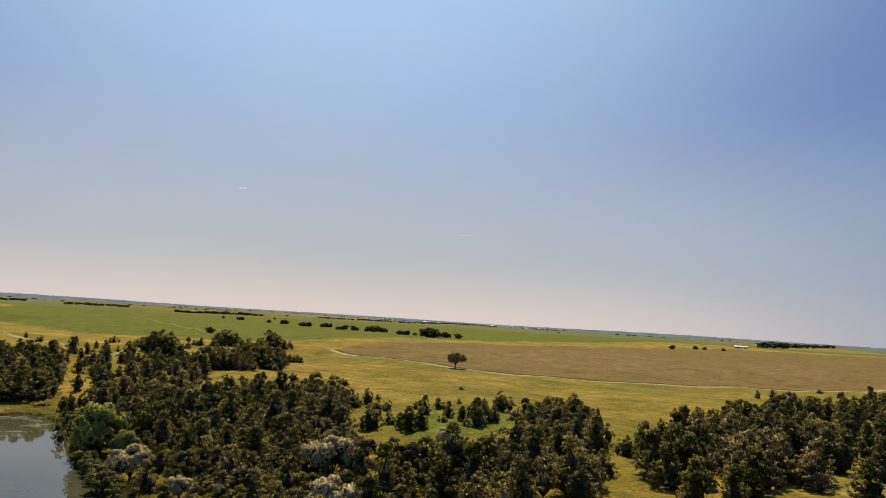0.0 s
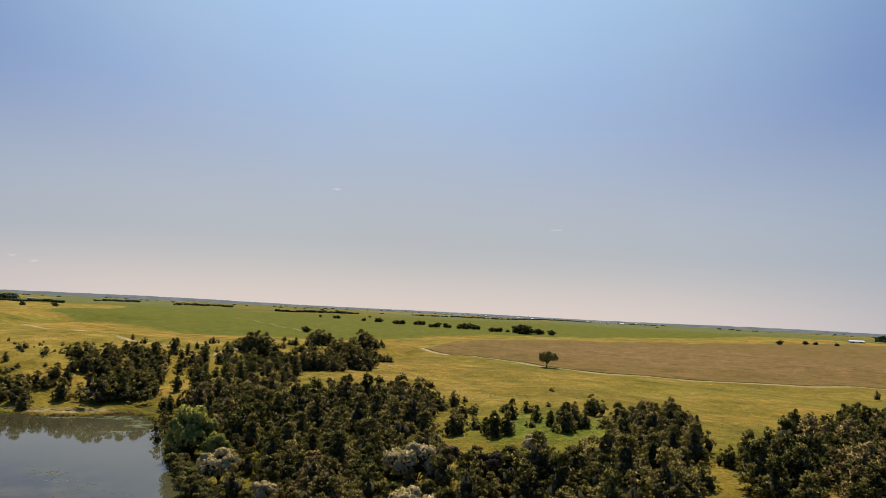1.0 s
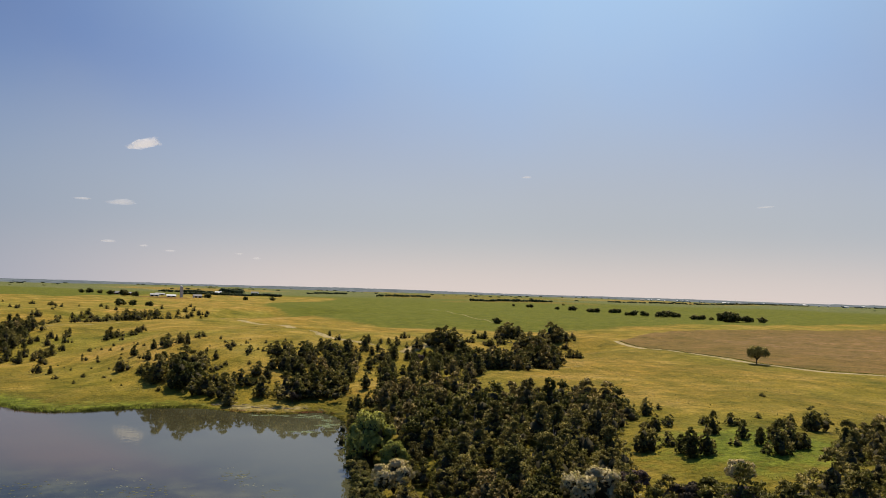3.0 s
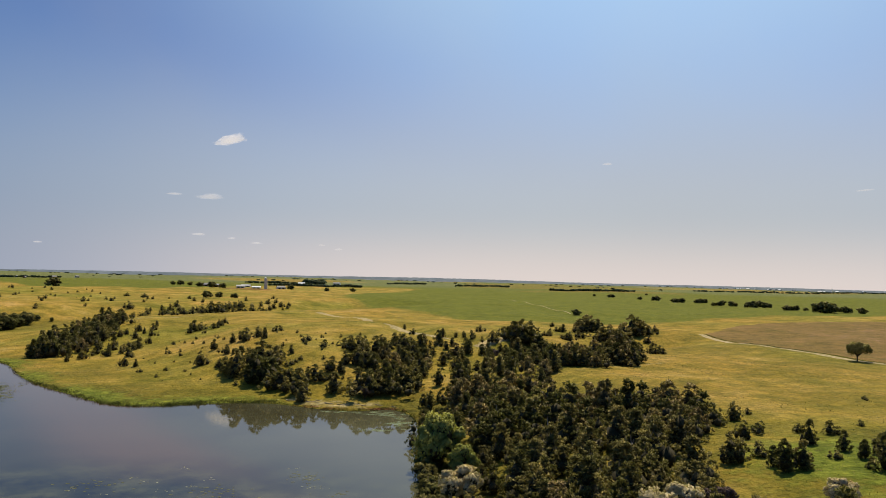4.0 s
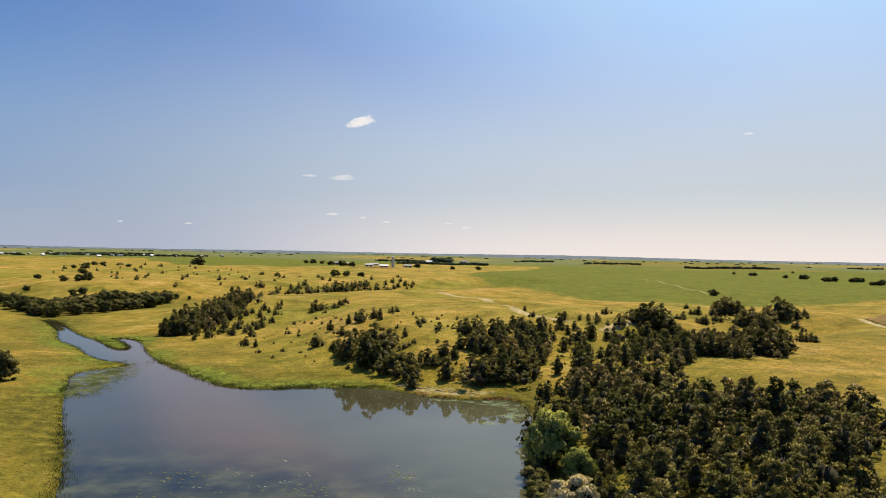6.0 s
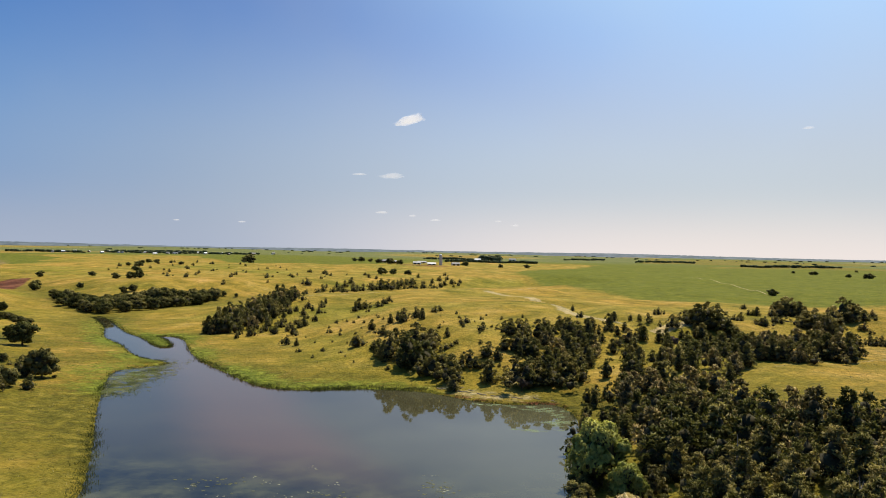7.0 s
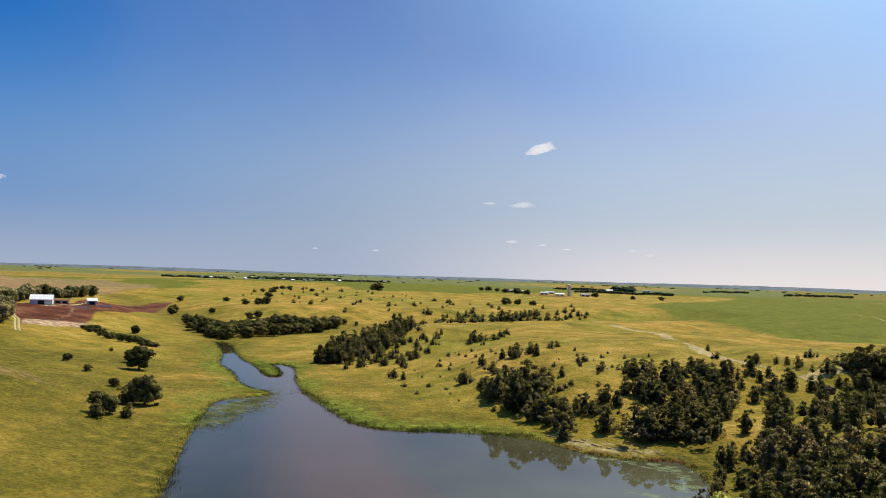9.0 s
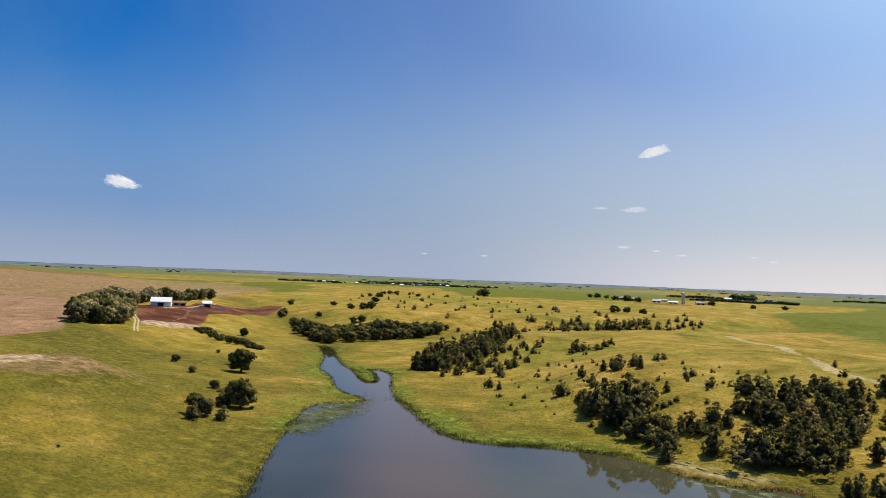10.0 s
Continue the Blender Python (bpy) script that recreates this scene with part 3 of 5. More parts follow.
def cedar_crown(seed, wide, tops, leafs, count=820, spray=0.066, tufted=70):
    """A red cedar's crown, one metre high: dense, feathery, down to the ground, with several leaders."""
    g = np.random.default_rng(seed)
    leaders = [(0, 0, 1.0, wide)] + [(*(0.62 * wide * g.normal(size=2)), g.uniform(0.5, 0.84), wide * g.uniform(0.5, 0.72)) for _ in range(tops)]
    chunks, total = [], sum(q[3] ** 2 * q[2] for q in leaders)
    global RNG
    RNG = g
    for i, (cx, cy, top, r) in enumerate(leaders):
        share = r * r * top / total
        # branch tufts over the whole outline, each a small rounded mass of sprays
        n = max(10, int(tufted * share))
        h = np.concatenate([0.05 + 0.95 * g.beta(1.05, 1.3, n), g.uniform(0.80, 0.97, n // 9)])
        n = len(h)
        a = g.uniform(0, 2 * np.pi, n)
        prof = np.minimum(h / 0.16, 1) ** 0.5 * (1 - h ** 1.15) ** 0.8 * 1.1
        rad = r * prof * (1 + 0.22 * np.sin(3 * a + seed + 7 * h)) * g.uniform(0.62, 1.0, n)
        tuft = np.stack([cx + rad * np.cos(a), cy + rad * np.sin(a), h * top], 1)
        out = unit(np.stack([np.cos(a), np.sin(a), 0.55 + 0.8 * h], 1))
        size = (0.030 + 0.17 * r * (1 - 0.72 * h)) * g.uniform(0.7, 1.3, n)
        pick = g.integers(0, n, int(count * share))
        d = unit(g.normal(size=(len(pick), 3)) + 0.8 * out[pick])
        c = tuft[pick] + d * (size[pick] * g.uniform(0.55, 1.1, len(pick)))[:, None] * (1, 1, 0.85)
        v, f = sprays(c, unit(d + 0.5 * out[pick] + (0, 0, 0.25)), spray, 2, 0.5, 0.36)
        who = np.repeat(pick, 6)
        ns = unit(0.85 * unit(v - tuft[who]) + 0.75 * out[who] + 0.16 * g.normal(size=v.shape))
        chunks.append((v, f, 0, ns))
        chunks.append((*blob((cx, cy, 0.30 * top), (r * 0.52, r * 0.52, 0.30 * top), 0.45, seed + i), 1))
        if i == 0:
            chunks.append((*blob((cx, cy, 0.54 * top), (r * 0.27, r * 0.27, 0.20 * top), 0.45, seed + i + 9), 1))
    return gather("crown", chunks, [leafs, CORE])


def cedar_trunk(seed):
    g = np.random.default_rng(seed)
    v, f = tube([(0, 0, -0.06), (0.004, 0.003, 0.12), (*(0.012 * g.normal(size=2)), 0.4), (0, 0, 0.8)], [0.034, 0.027, 0.018, 0.006])
    chunks, base = [(v, f, 0)], None
    for k in range(3):
        a, h = 2.4 * k + seed, 0.14 + 0.2 * k
        chunks.append((*tube([(0, 0, h), (0.10 * math.cos(a), 0.10 * math.sin(a), h + 0.04), (0.19 * math.cos(a), 0.19 * math.sin(a), h + 0.10)], [0.012, 0.008, 0.003], 4), 0))
    return gather("trunk", chunks, [BARK])


def broad_crown(seed, lobes, spread, low, leafs, core=True, leaf=0.045, per=150):
    """A broad-leaved crown, one metre high in all, of uneven lobes with gaps between them."""
    g = np.random.default_rng(seed)
    global RNG
    RNG = g
    chunks, spots = [], []
    mid, half = 0.5 * (low + 0.98), 0.5 * (0.98 - low)
    for i in range(lobes):
        # lobes spread evenly over a rounded, uneven body
        a, s = 2.399 * i + g.uniform(-0.5, 0.5), 1 - 2 * (i + 0.5) / lobes
        q = math.sqrt(max(0.05, 1 - (s * s if s > 0 else 0.5 * s * s))) * g.uniform(0.5, 1.25)
        r = spread * g.uniform(0.20, 0.46)
        c = np.array([0.68 * spread * q * math.cos(a), 0.68 * spread * q * math.sin(a), mid + (half - 0.55 * r) * s * g.uniform(0.65, 1.05)])
        spots.append((c, r))
        d = unit(g.normal(size=(per, 3)))
        d[:, 2] = np.where(d[:, 2] < -0.45, -d[:, 2], d[:, 2])
        lump = 1 + 0.25 * np.sin(5 * d[:, 0] + seed) * np.sin(4 * d[:, 1] + i)
        p = c + d * (r * lump * g.uniform(0.7, 1.05, per))[:, None] * (1, 1, 0.78)
        p[:, 2] = np.minimum(p[:, 2], 1.0)
        v, f = leaf_quads(p, d, leaf)
        chunks.append((v, f, 0, unit(lean(v, c, 0.35) + 0.6 * lean(v, (0, 0, mid - 0.3 * half), 0.2))))
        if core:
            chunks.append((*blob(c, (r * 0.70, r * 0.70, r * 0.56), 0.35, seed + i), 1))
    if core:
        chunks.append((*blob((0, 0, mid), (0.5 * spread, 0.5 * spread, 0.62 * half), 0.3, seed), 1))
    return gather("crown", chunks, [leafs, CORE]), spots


def broad_trunk(seed, spots, fork=0.22, thick=0.035):
    chunks = [(*tube([(0, 0, -0.05), (0.006, 0, fork * 0.5), (0, 0.005, fork)], [thick * 1.25, thick, thick * 0.85], 8), 0)]
    for k, (c, r) in enumerate(spots):
        knee = np.array([c[0] * 0.4, c[1] * 0.4, fork + (c[2] - fork) * 0.55])
        chunks.append((*tube([(0, 0, fork * 0.9), knee, c], [thick * 0.55, thick * 0.34, thick * 0.10], 5), 0))
    return gather("trunk", chunks, [BARK])


def plant(name, crown, trunk, label, category, crown_label=""):
    """A plant as a thing: an empty at its foot with crown and trunk under it."""
    e = new(name)
    e.empty_display_size = 0.2
    for n, me in (("trunk", trunk), ("crown", crown)):
        if me is not None:
            o = new(n, me)
            o.parent = e
            if n == "crown" and crown_label:
                o["label"] = crown_label
    return tagged(e, label, category)


class Nursery:
    """Plants of one kind: each kind is built once, then copied to its places."""

    def __init__(self, makers):
        self.makers, self.stock, self.count = makers, {}, 0

    def put(self, which, x, y, h, group, wide=1.0, label="", sink=0.02, name=""):
        z = float(height(np.array([x]), np.array([y]))[0])
        turn = (self.count * 137.5) % 360
        m = pose(x, y, max(z, -0.2) - sink * h, 0, 0, turn) @ Matrix.Diagonal((h * wide, h * wide, h, 1))
        self.count += 1
        if which not in self.stock:
            ob = self.stock[which] = self.makers[which]()
            ob.matrix_basis = m
        else:
            src = self.stock[which]
            keep = src.matrix_basis.copy()
            src.matrix_basis = Matrix.Identity(4)
            ob = copy_thing(src, m)
            src.matrix_basis = keep
        if name:
            ob.name = name
        return tagged(ob, label, group=group)


def spread_out(name, meshes, places, label, category):
    """Woods that nobody could count: many plants joined into one object. Places: x, y, height, width, which mesh."""
    shapes = []
    for me in meshes:
        v, lt, li, mi = np.empty(len(me.vertices) * 3), np.empty(len(me.polygons), int), np.empty(len(me.loops), int), np.empty(len(me.polygons), int)
        me.vertices.foreach_get("co", v)
        me.polygons.foreach_get("loop_total", lt)
        me.loops.foreach_get("vertex_index", li)
        me.polygons.foreach_get("material_index", mi)
        shapes.append((v.reshape(-1, 3), lt, li, mi, NORMALS[me.name]))
    p = np.array([q[:2] for q in places], float)
    zs = height(p[:, 0], p[:, 1])
    vs, lts, lis, mis, ns, base = [], [], [], [], [], 0
    for k, (x, y, h, w, which) in enumerate(places):
        v, lt, li, mi, nv = shapes[which]
        a = 2.4 * k
        c, s = math.cos(a) * h * w, math.sin(a) * h * w
        vs.append(np.stack([x + c * v[:, 0] - s * v[:, 1], y + s * v[:, 0] + c * v[:, 1], zs[k] - 0.03 * h + h * v[:, 2]], 1))
        ns.append(np.stack([math.cos(a) * nv[:, 0] - math.sin(a) * nv[:, 1], math.sin(a) * nv[:, 0] + math.cos(a) * nv[:, 1], nv[:, 2]], 1))
        lts.append(lt)
        lis.append(li + base)
        mis.append(mi)
        base += len(v)
    vs, lts, lis, mis = np.concatenate(vs), np.concatenate(lts), np.concatenate(lis), np.concatenate(mis)
    me = bpy.data.meshes.new(name)
    me.vertices.add(len(vs))
    me.vertices.foreach_set("co", vs.ravel())
    me.loops.add(len(lis))
    me.loops.foreach_set("vertex_index", lis)
    me.polygons.add(len(lts))
    me.polygons.foreach_set("loop_start", np.concatenate([[0], np.cumsum(lts)[:-1]]))
    for m in meshes[0].materials:
        me.materials.append(m)
    me.polygons.foreach_set("material_index", mis)
    me.update(calc_edges=True)
    shaded_by(me, np.concatenate(ns))
    return tagged(new(name, me), label, category, kind="stuff")


CEDARS = Nursery({
    k: (lambda k=k, w=w, t=t, mat=mat, lab=lab: plant("cedar_tree", cedar_crown(11 + 5 * k, w, t, mat, *((1350, 0.054, 60) if k < 6 else (420, 0.088, 36) if k < 8 else (3000, 0.036, 85))), cedar_trunk(k), lab, "tree"))
    for k, (w, t, mat, lab) in enumerate((
        (0.30, 2, CEDAR, "dark green bushy red cedar growing on the pasture"),
        (0.36, 4, CEDAR, "broad dark red cedar with several tops"),
        (0.26, 1, CEDAR, "slender pointed dark red cedar"),
        (0.40, 5, CEDAR, "wide spreading dark red cedar with an uneven top"),
        (0.33, 3, CEDAR_RUST, "bronze-tinged red cedar with a ragged crown"),
        (0.28, 3, CEDAR_RUST, "narrow bronzed cedar with two leaders"),
        (0.36, 2, CEDAR, "distant dark cedar dotted on the grassland"),
        (0.44, 3, CEDAR, "distant broad cedar in the creek valley"),
        (0.32, 3, CEDAR, "bushy dark cedar in the dense pond-side grove"),
        (0.38, 4, CEDAR, "broad olive-tipped cedar in the dense pond-side grove"),
        (0.30, 2, CEDAR_RUST, "bronze-tinged cedar in the dense pond-side grove"),
        (0.36, 5, CEDAR, "ragged many-topped cedar in the dense pond-side grove"),
    ))})


def broad(kind, seed, lobes, spread, low, mat, label, core=True, leaf=0.045, per=150, category="tree", fork=0.22, thick=0.035):
    def make():
        crown, spots = broad_crown(seed, lobes, spread, low, mat, core, leaf, per)
        return plant(kind, crown, broad_trunk(seed, spots, fork, thick), label, category)
    return make


BROADS = Nursery({
    "ash": broad("broadleaf_tree", 31, 19, 0.50, -0.02, LEAF, "dark green broad-leaved tree with a rounded crown", leaf=0.038, per=170),
    "elm": broad("broadleaf_tree", 37, 22, 0.60, -0.02, LEAF, "wide dark green broad-leaved tree with many limbs", leaf=0.038, per=170),
    "box_elder": broad("broadleaf_tree", 67, 18, 0.42, 0.0, OLIVE, "olive green shelter-wood tree with a tall uneven crown", leaf=0.044, per=120),
    "willow": broad("willow_tree", 41, 19, 0.60, 0.08, WILLOW, "light green willow leaning over the pond bank", leaf=0.026, per=520),
    "pale": broad("blossoming_shrub", 43, 11, 0.62, 0.2, PALE, "pale cream blossoming shrub among dark cedars", leaf=0.032, per=360, category="shrub", fork=0.12),
    "twig": broad("leafless_tree", 47, 12, 0.50, 0.28, TWIG, "purplish brown leafless tree among the cedars", core=False, leaf=0.03, per=230),
    "lone": broad("pasture_tree", 53, 16, 0.72, 0.24, LEAF, "lone open-crowned tree beside the field track", core=False, leaf=0.040, per=130, fork=0.27, thick=0.04),
    "far": broad("distant_tree", 61, 12, 0.58, -0.08, LEAF, "distant dark broad-leaved tree in a field hedge", leaf=0.11, per=22, fork=0.08),
    "bush": broad("bush", 59, 10, 0.70, -0.05, LEAF, "low dark green bush on the dry pasture", per=160, leaf=0.04, category="bush", fork=0.1),
})

# ---- trees round the pond: place and height ----
HILLSIDE = [
    (-45, 277, 4.6), (-45, 299, 3.9), (-38, 286, 3.1), (-34, 299, 3.9), (-34, 302, 4.6), (-39, 302, 3.3),
    (-30, 305, 4.0), (-27, 301, 4.4), (-25, 319, 2.3), (-24, 323, 1.9), (-63, 382, 2.5), (-62, 390, 3.4),
    (-61, 399, 2.6), (-64, 369, 1.6), (-72, 382, 5.6), (-97, 408, 3.0), (-70, 339, 1.5), (-65, 336, 1.2),
    (-65, 313, 1.4), (-118, 427, 1.9)
]
NORTH_SHORE = [
    (-34, 264, 5.6), (-30, 260, 8.3), (-37, 270, 3.3), (-24, 257, 7.3), (-22, 253, 9.7), (-23, 267, 7.7),
    (-20, 266, 6.7), (-18, 267, 5.9), (-17, 270, 4.3), (-30, 270, 6.2), (-14, 275, 3.0), (-10, 291, 2.1),
    (-3, 281, 2.4), (-14, 246, 6.1), (-12, 249, 5.9), (-15, 248, 4.1), (-8, 241, 6.9), (-6, 232, 4.1),
    (-4, 251, 4.5), (-2, 249, 2.9), (1, 250, 1.8), (1, 257, 4.2), (3, 238, 5.6), (4, 254, 3.6), (-13, 264, 1.9),
    (-10, 268, 1.5), (-11, 288, 1.7), (-28, 251, 1.4)
]
NORTH_CLUMP = [
    (4, 285, 2.7), (6, 280, 4.9), (9, 279, 5.9), (11, 283, 4.5), (15, 280, 5.7), (17, 290, 4.2), (22, 295, 3.7),
    (24, 292, 4.3), (19, 280, 4.1), (23, 277, 5.0), (25, 272, 5.9), (9, 263, 5.7), (12, 262, 6.6), (14, 259, 4.7),
    (5, 265, 3.8), (10, 238, 7.1), (13, 236, 7.6), (16, 239, 6.8), (19, 239, 7.7), (23, 242, 6.9), (25, 242, 6.1),
    (28, 255, 4.6), (18, 256, 5.5), (21, 257, 4.6), (25, 259, 3.7), (30, 267, 4.8), (32, 274, 5.6)
]
RIDGE_EDGE = [
    (33, 296, 3.5), (38, 296, 2.4), (40, 297, 2.2), (35, 291, 2.5), (42, 314, 3.5), (28, 351, 2.6), (30, 314, 2.3),
    (52, 354, 2.6), (55, 351, 3.1), (58, 346, 3.8), (65, 368, 3.3), (78, 381, 2.3), (50, 292, 4.7), (44, 268, 6.8),
    (45, 267, 4.8), (33, 274, 6.0), (55, 294, 4.1), (56, 279, 6.1), (58, 297, 4.8), (66, 337, 5.0), (68, 328, 3.6),
    (73, 329, 3.7), (64, 263, 5.7), (63, 266, 4.8), (74, 334, 3.7), (70, 326, 3.6)
]
RIDGE_CLUMP = [
    (77, 343, 8.4), (80, 341, 9.6), (84, 343, 10.2), (75, 347, 5.2), (76, 330, 6.1), (86, 332, 7.4), (88, 346, 3.9),
    (102, 379, 3.4), (119, 443, 2.7), (116, 407, 4.0), (109, 368, 4.1), (117, 381, 4.3), (126, 409, 7.7),
    (129, 409, 8.6), (132, 409, 8.3), (141, 429, 3.2), (129, 379, 7.1), (132, 377, 8.5)
]
GULLY_TREES = [
    (88, 244, 7.1), (83, 239, 5.5), (80, 239, 5.5), (76, 240, 6.4), (73, 242, 6.5), (91, 245, 6.2), (94, 245, 7.1),
    (98, 249, 6.9), (101, 252, 5.7), (151, 399, 10.5), (154, 399, 9.9), (160, 406, 6.1), (145, 393, 7.4),
    (160, 398, 4.5), (167, 407, 3.7), (155, 385, 3.5), (122, 296, 3.3), (125, 295, 3.3), (156, 381, 2.0),
    (124, 349, 7.8), (135, 369, 9.7), (177, 598, 2.7), (597, 1555, 4.9)
]
CLEARING = [
    (85, 157, 3.4), (90, 161, 1.4), (84, 145, 2.1), (75, 129, 2.5), (90, 143, 1.7), (86, 133, 3.9), (94, 140, 2.3),
    (88, 127, 3.1), (104, 146, 1.2), (84, 123, 1.4), (88, 122, 2.9), (87, 116, 5.6), (91, 119, 4.4), (92, 124, 3.0),
    (93, 118, 3.2), (107, 134, 4.4), (104, 136, 2.6), (85, 117, 1.1), (70, 128, 4.5), (79, 141, 3.1), (74, 120, 4.6),
    (77, 120, 3.8), (74, 123, 3.3), (128, 179, 1.0), (127, 177, 0.8)
]
FIELD_EDGE = [
    (109, 126, 3.2), (110, 122, 4.4), (118, 122, 3.5), (129, 128, 2.5), (95, 85, 3.3), (110, 91, 4.2),
    (165, 128, 3.1), (163, 122, 3.0), (176, 123, 4.3), (183, 124, 4.7), (263, 171, 2.9), (270, 169, 3.4),
    (227, 140, 4.3), (258, 153, 3.8), (247, 141, 4.5), (334, 186, 1.8), (295, 160, 2.3), (323, 165, 2.0),
    (308, 151, 7.3), (308, 147, 4.5)
]
WEST_BANK = [
    (-174, 279, 5.0), (-159, 266, 8.2), (-117, 220, 7.9), (-132, 232, 3.4), (-141, 235, 2.6), (-115, 202, 5.0),
    (-113, 203, 4.6), (-124, 210, 3.1), (-184, 259, 2.7), (-163, 247, 2.3), (-249, 366, 4.3), (-257, 344, 2.1),
    (-248, 341, 2.0), (-239, 338, 2.8), (-226, 331, 3.6), (-222, 332, 3.3), (-219, 336, 2.7), (-208, 330, 1.6),
    (-202, 299, 1.5), (-103, 156, 0.6), (-114, 221, 0.9)
]
SPUR_GROVE = [
    (-123, 328, 4.7), (-104, 315, 2.8), (-83, 321, 3.9), (-76, 296, 3.5), (-71, 292, 2.7), (-87, 340, 3.5),
    (-89, 331, 3.4), (-95, 395, 3.3), (-117, 416, 2.6), (-100, 330, 2.3), (-122, 328, 7.0), (-119, 330, 8.2),
    (-116, 331, 8.7), (-115, 340, 8.4), (-114, 348, 8.6), (-112, 356, 8.7), (-113, 371, 7.8), (-113, 379, 6.7),
    (-116, 398, 5.6), (-118, 412, 5.8), (-129, 352, 7.6), (-128, 361, 7.8), (-127, 370, 8.0), (-131, 389, 6.4),
    (-131, 403, 6.4), (-129, 412, 5.9), (-126, 420, 6.0), (-121, 423, 5.4)
]
CREEK_TREES = [
    (-285, 453, 6.8), (-263, 436, 8.3), (-242, 418, 8.5), (-225, 404, 8.8), (-212, 393, 7.2), (-225, 413, 7.3),
    (-250, 430, 7.0), (-223, 422, 7.7), (-220, 426, 8.8), (-216, 430, 9.5), (-214, 435, 9.9), (-210, 439, 11.7),
    (-207, 444, 11.4), (-205, 450, 10.5), (-204, 459, 8.5), (-202, 469, 8.7), (-199, 478, 7.3), (-195, 486, 5.9),
    (-243, 460, 4.8), (-239, 464, 4.5), (-193, 494, 3.8), (-185, 495, 3.0)
]
VALLEY_TREES = [
    (-140, 593, 5.5), (-139, 609, 5.7), (-140, 577, 4.1), (-164, 573, 6.3), (-122, 450, 3.8), (-148, 553, 4.4),
    (-108, 457, 3.8), (-102, 459, 3.5), (-101, 477, 4.6), (-102, 504, 5.6), (-98, 513, 6.7), (-94, 519, 8.9),
    (-90, 523, 8.2), (-107, 618, 8.2), (-104, 635, 5.3), (-102, 645, 5.8), (-99, 650, 6.8), (-83, 659, 3.6),
    (-76, 665, 5.4), (-73, 674, 5.5), (-68, 686, 4.6), (-63, 696, 4.2), (-72, 376, 4.0), (-69, 383, 4.3),
    (-61, 382, 2.0), (-60, 390, 1.8), (-59, 395, 1.6)
]

def cedars(places, group, kinds=(0, 1, 2, 3, 4, 5), seed=1, wide=(0.9, 1.25), beside=0):
    """Cedars at their places, each with some lower ones close beside it."""
    g = random.Random(seed)
    places = list(places)
    for x, y, h in places[:]:
        if h > 3:
            places += [(x + g.uniform(-3.6, 3.6), y + g.uniform(-3.6, 3.6), h * g.uniform(0.5, 0.9)) for _ in range(beside)]
    for x, y, h in places:
        young = h < 2.6
        CEDARS.put(g.choice((6, 7)) if young else g.choice(kinds), x, y, h * g.uniform(0.95, 1.12), group, g.uniform(*wide) * (1.2 if young else 1.0),
                   "small young dark cedar on the dry grass" if young else "", name="young_cedar" if young else "cedar_tree")


cedars(HILLSIDE, "cedars on the north hillside", (0, 1, 2, 3), 1, (1.05, 1.4))
cedars(NORTH_SHORE, "cedars on the north shore", (0, 1, 3), 2, (1.1, 1.45))
cedars(NORTH_CLUMP, "cedars on the north shore", (0, 1, 3), 3, (1.1, 1.45))
cedars(RIDGE_EDGE, "cedars along the ridge", (0, 1, 2, 3, 4), 4, (1.0, 1.4))
cedars(RIDGE_CLUMP, "cedars along the ridge", (0, 1, 3), 5, (1.15, 1.5), 2)
cedars(GULLY_TREES, "trees in the gully", (0, 1, 3, 4), 6, (1.0, 1.4), 1)
cedars(CLEARING, "cedars round the clearing", (0, 1, 2), 7, (1.0, 1.35))
cedars(FIELD_EDGE, "cedars along the field edge", (0, 1, 3), 8, (1.0, 1.4))
cedars(SPUR_GROVE, "cedar grove on the spur", (0, 1, 3), 9, (1.0, 1.3))


def scatter(plan, gap, seed, keep=lambda x, y: True):
    """Uneven places inside a plan, no two nearer than gap."""
    g, line = random.Random(seed), np.array(plan, float)
    (x0, y0), (x1, y1) = line.min(0), line.max(0)
    tries = int(14 * (x1 - x0) * (y1 - y0) / gap**2)
    cand = np.array([(g.uniform(x0, x1), g.uniform(y0, y1)) for _ in range(tries)])
    cand = cand[away(cand[:, 0], cand[:, 1], line, True) < 0]
    kept = []
    for x, y in cand:
        if keep(x, y) and all((x - a) ** 2 + (y - b) ** 2 > gap * gap for a, b in kept):
            kept.append((x, y))
    return kept


GROVE = [(25, 90), (25, 130), (25, 170), (27, 204), (27, 222), (36, 232), (46, 226), (55, 205), (60, 185), (67, 176), (76, 168), (83, 168), (78, 155), (71, 142),
         (64, 130), (60, 118), (58, 104), (64, 93), (79, 90), (88, 104), (98, 115), (106, 122), (115, 120), (108, 106), (95, 92), (86, 82), (76, 72), (60, 70), (42, 76)]
CORRIDOR = [(30, 228), (45, 227), (57, 210), (66, 228), (76, 246), (96, 258), (106, 262), (112, 298), (92, 308), (70, 288), (50, 268), (36, 250)]
WOOD = [(92, 66), (104, 86), (112, 92), (150, 113), (172, 114), (196, 121), (240, 132), (300, 142), (345, 140), (330, 70), (200, 36), (98, 30)]
NEAR_WOOD = [(74, 50), (79, 64), (86, 74), (93, 81), (103, 87), (116, 92), (148, 108), (176, 112), (150, 84), (112, 60)]
NORTH_FILL = [(10, 252), (28, 248), (34, 262), (42, 284), (52, 300), (32, 300), (18, 290), (6, 270)]
SPUR = [(-124, 326), (-112, 323), (-107, 340), (-108, 372), (-115, 410), (-122, 440), (-134, 440), (-132, 400), (-130, 360)]
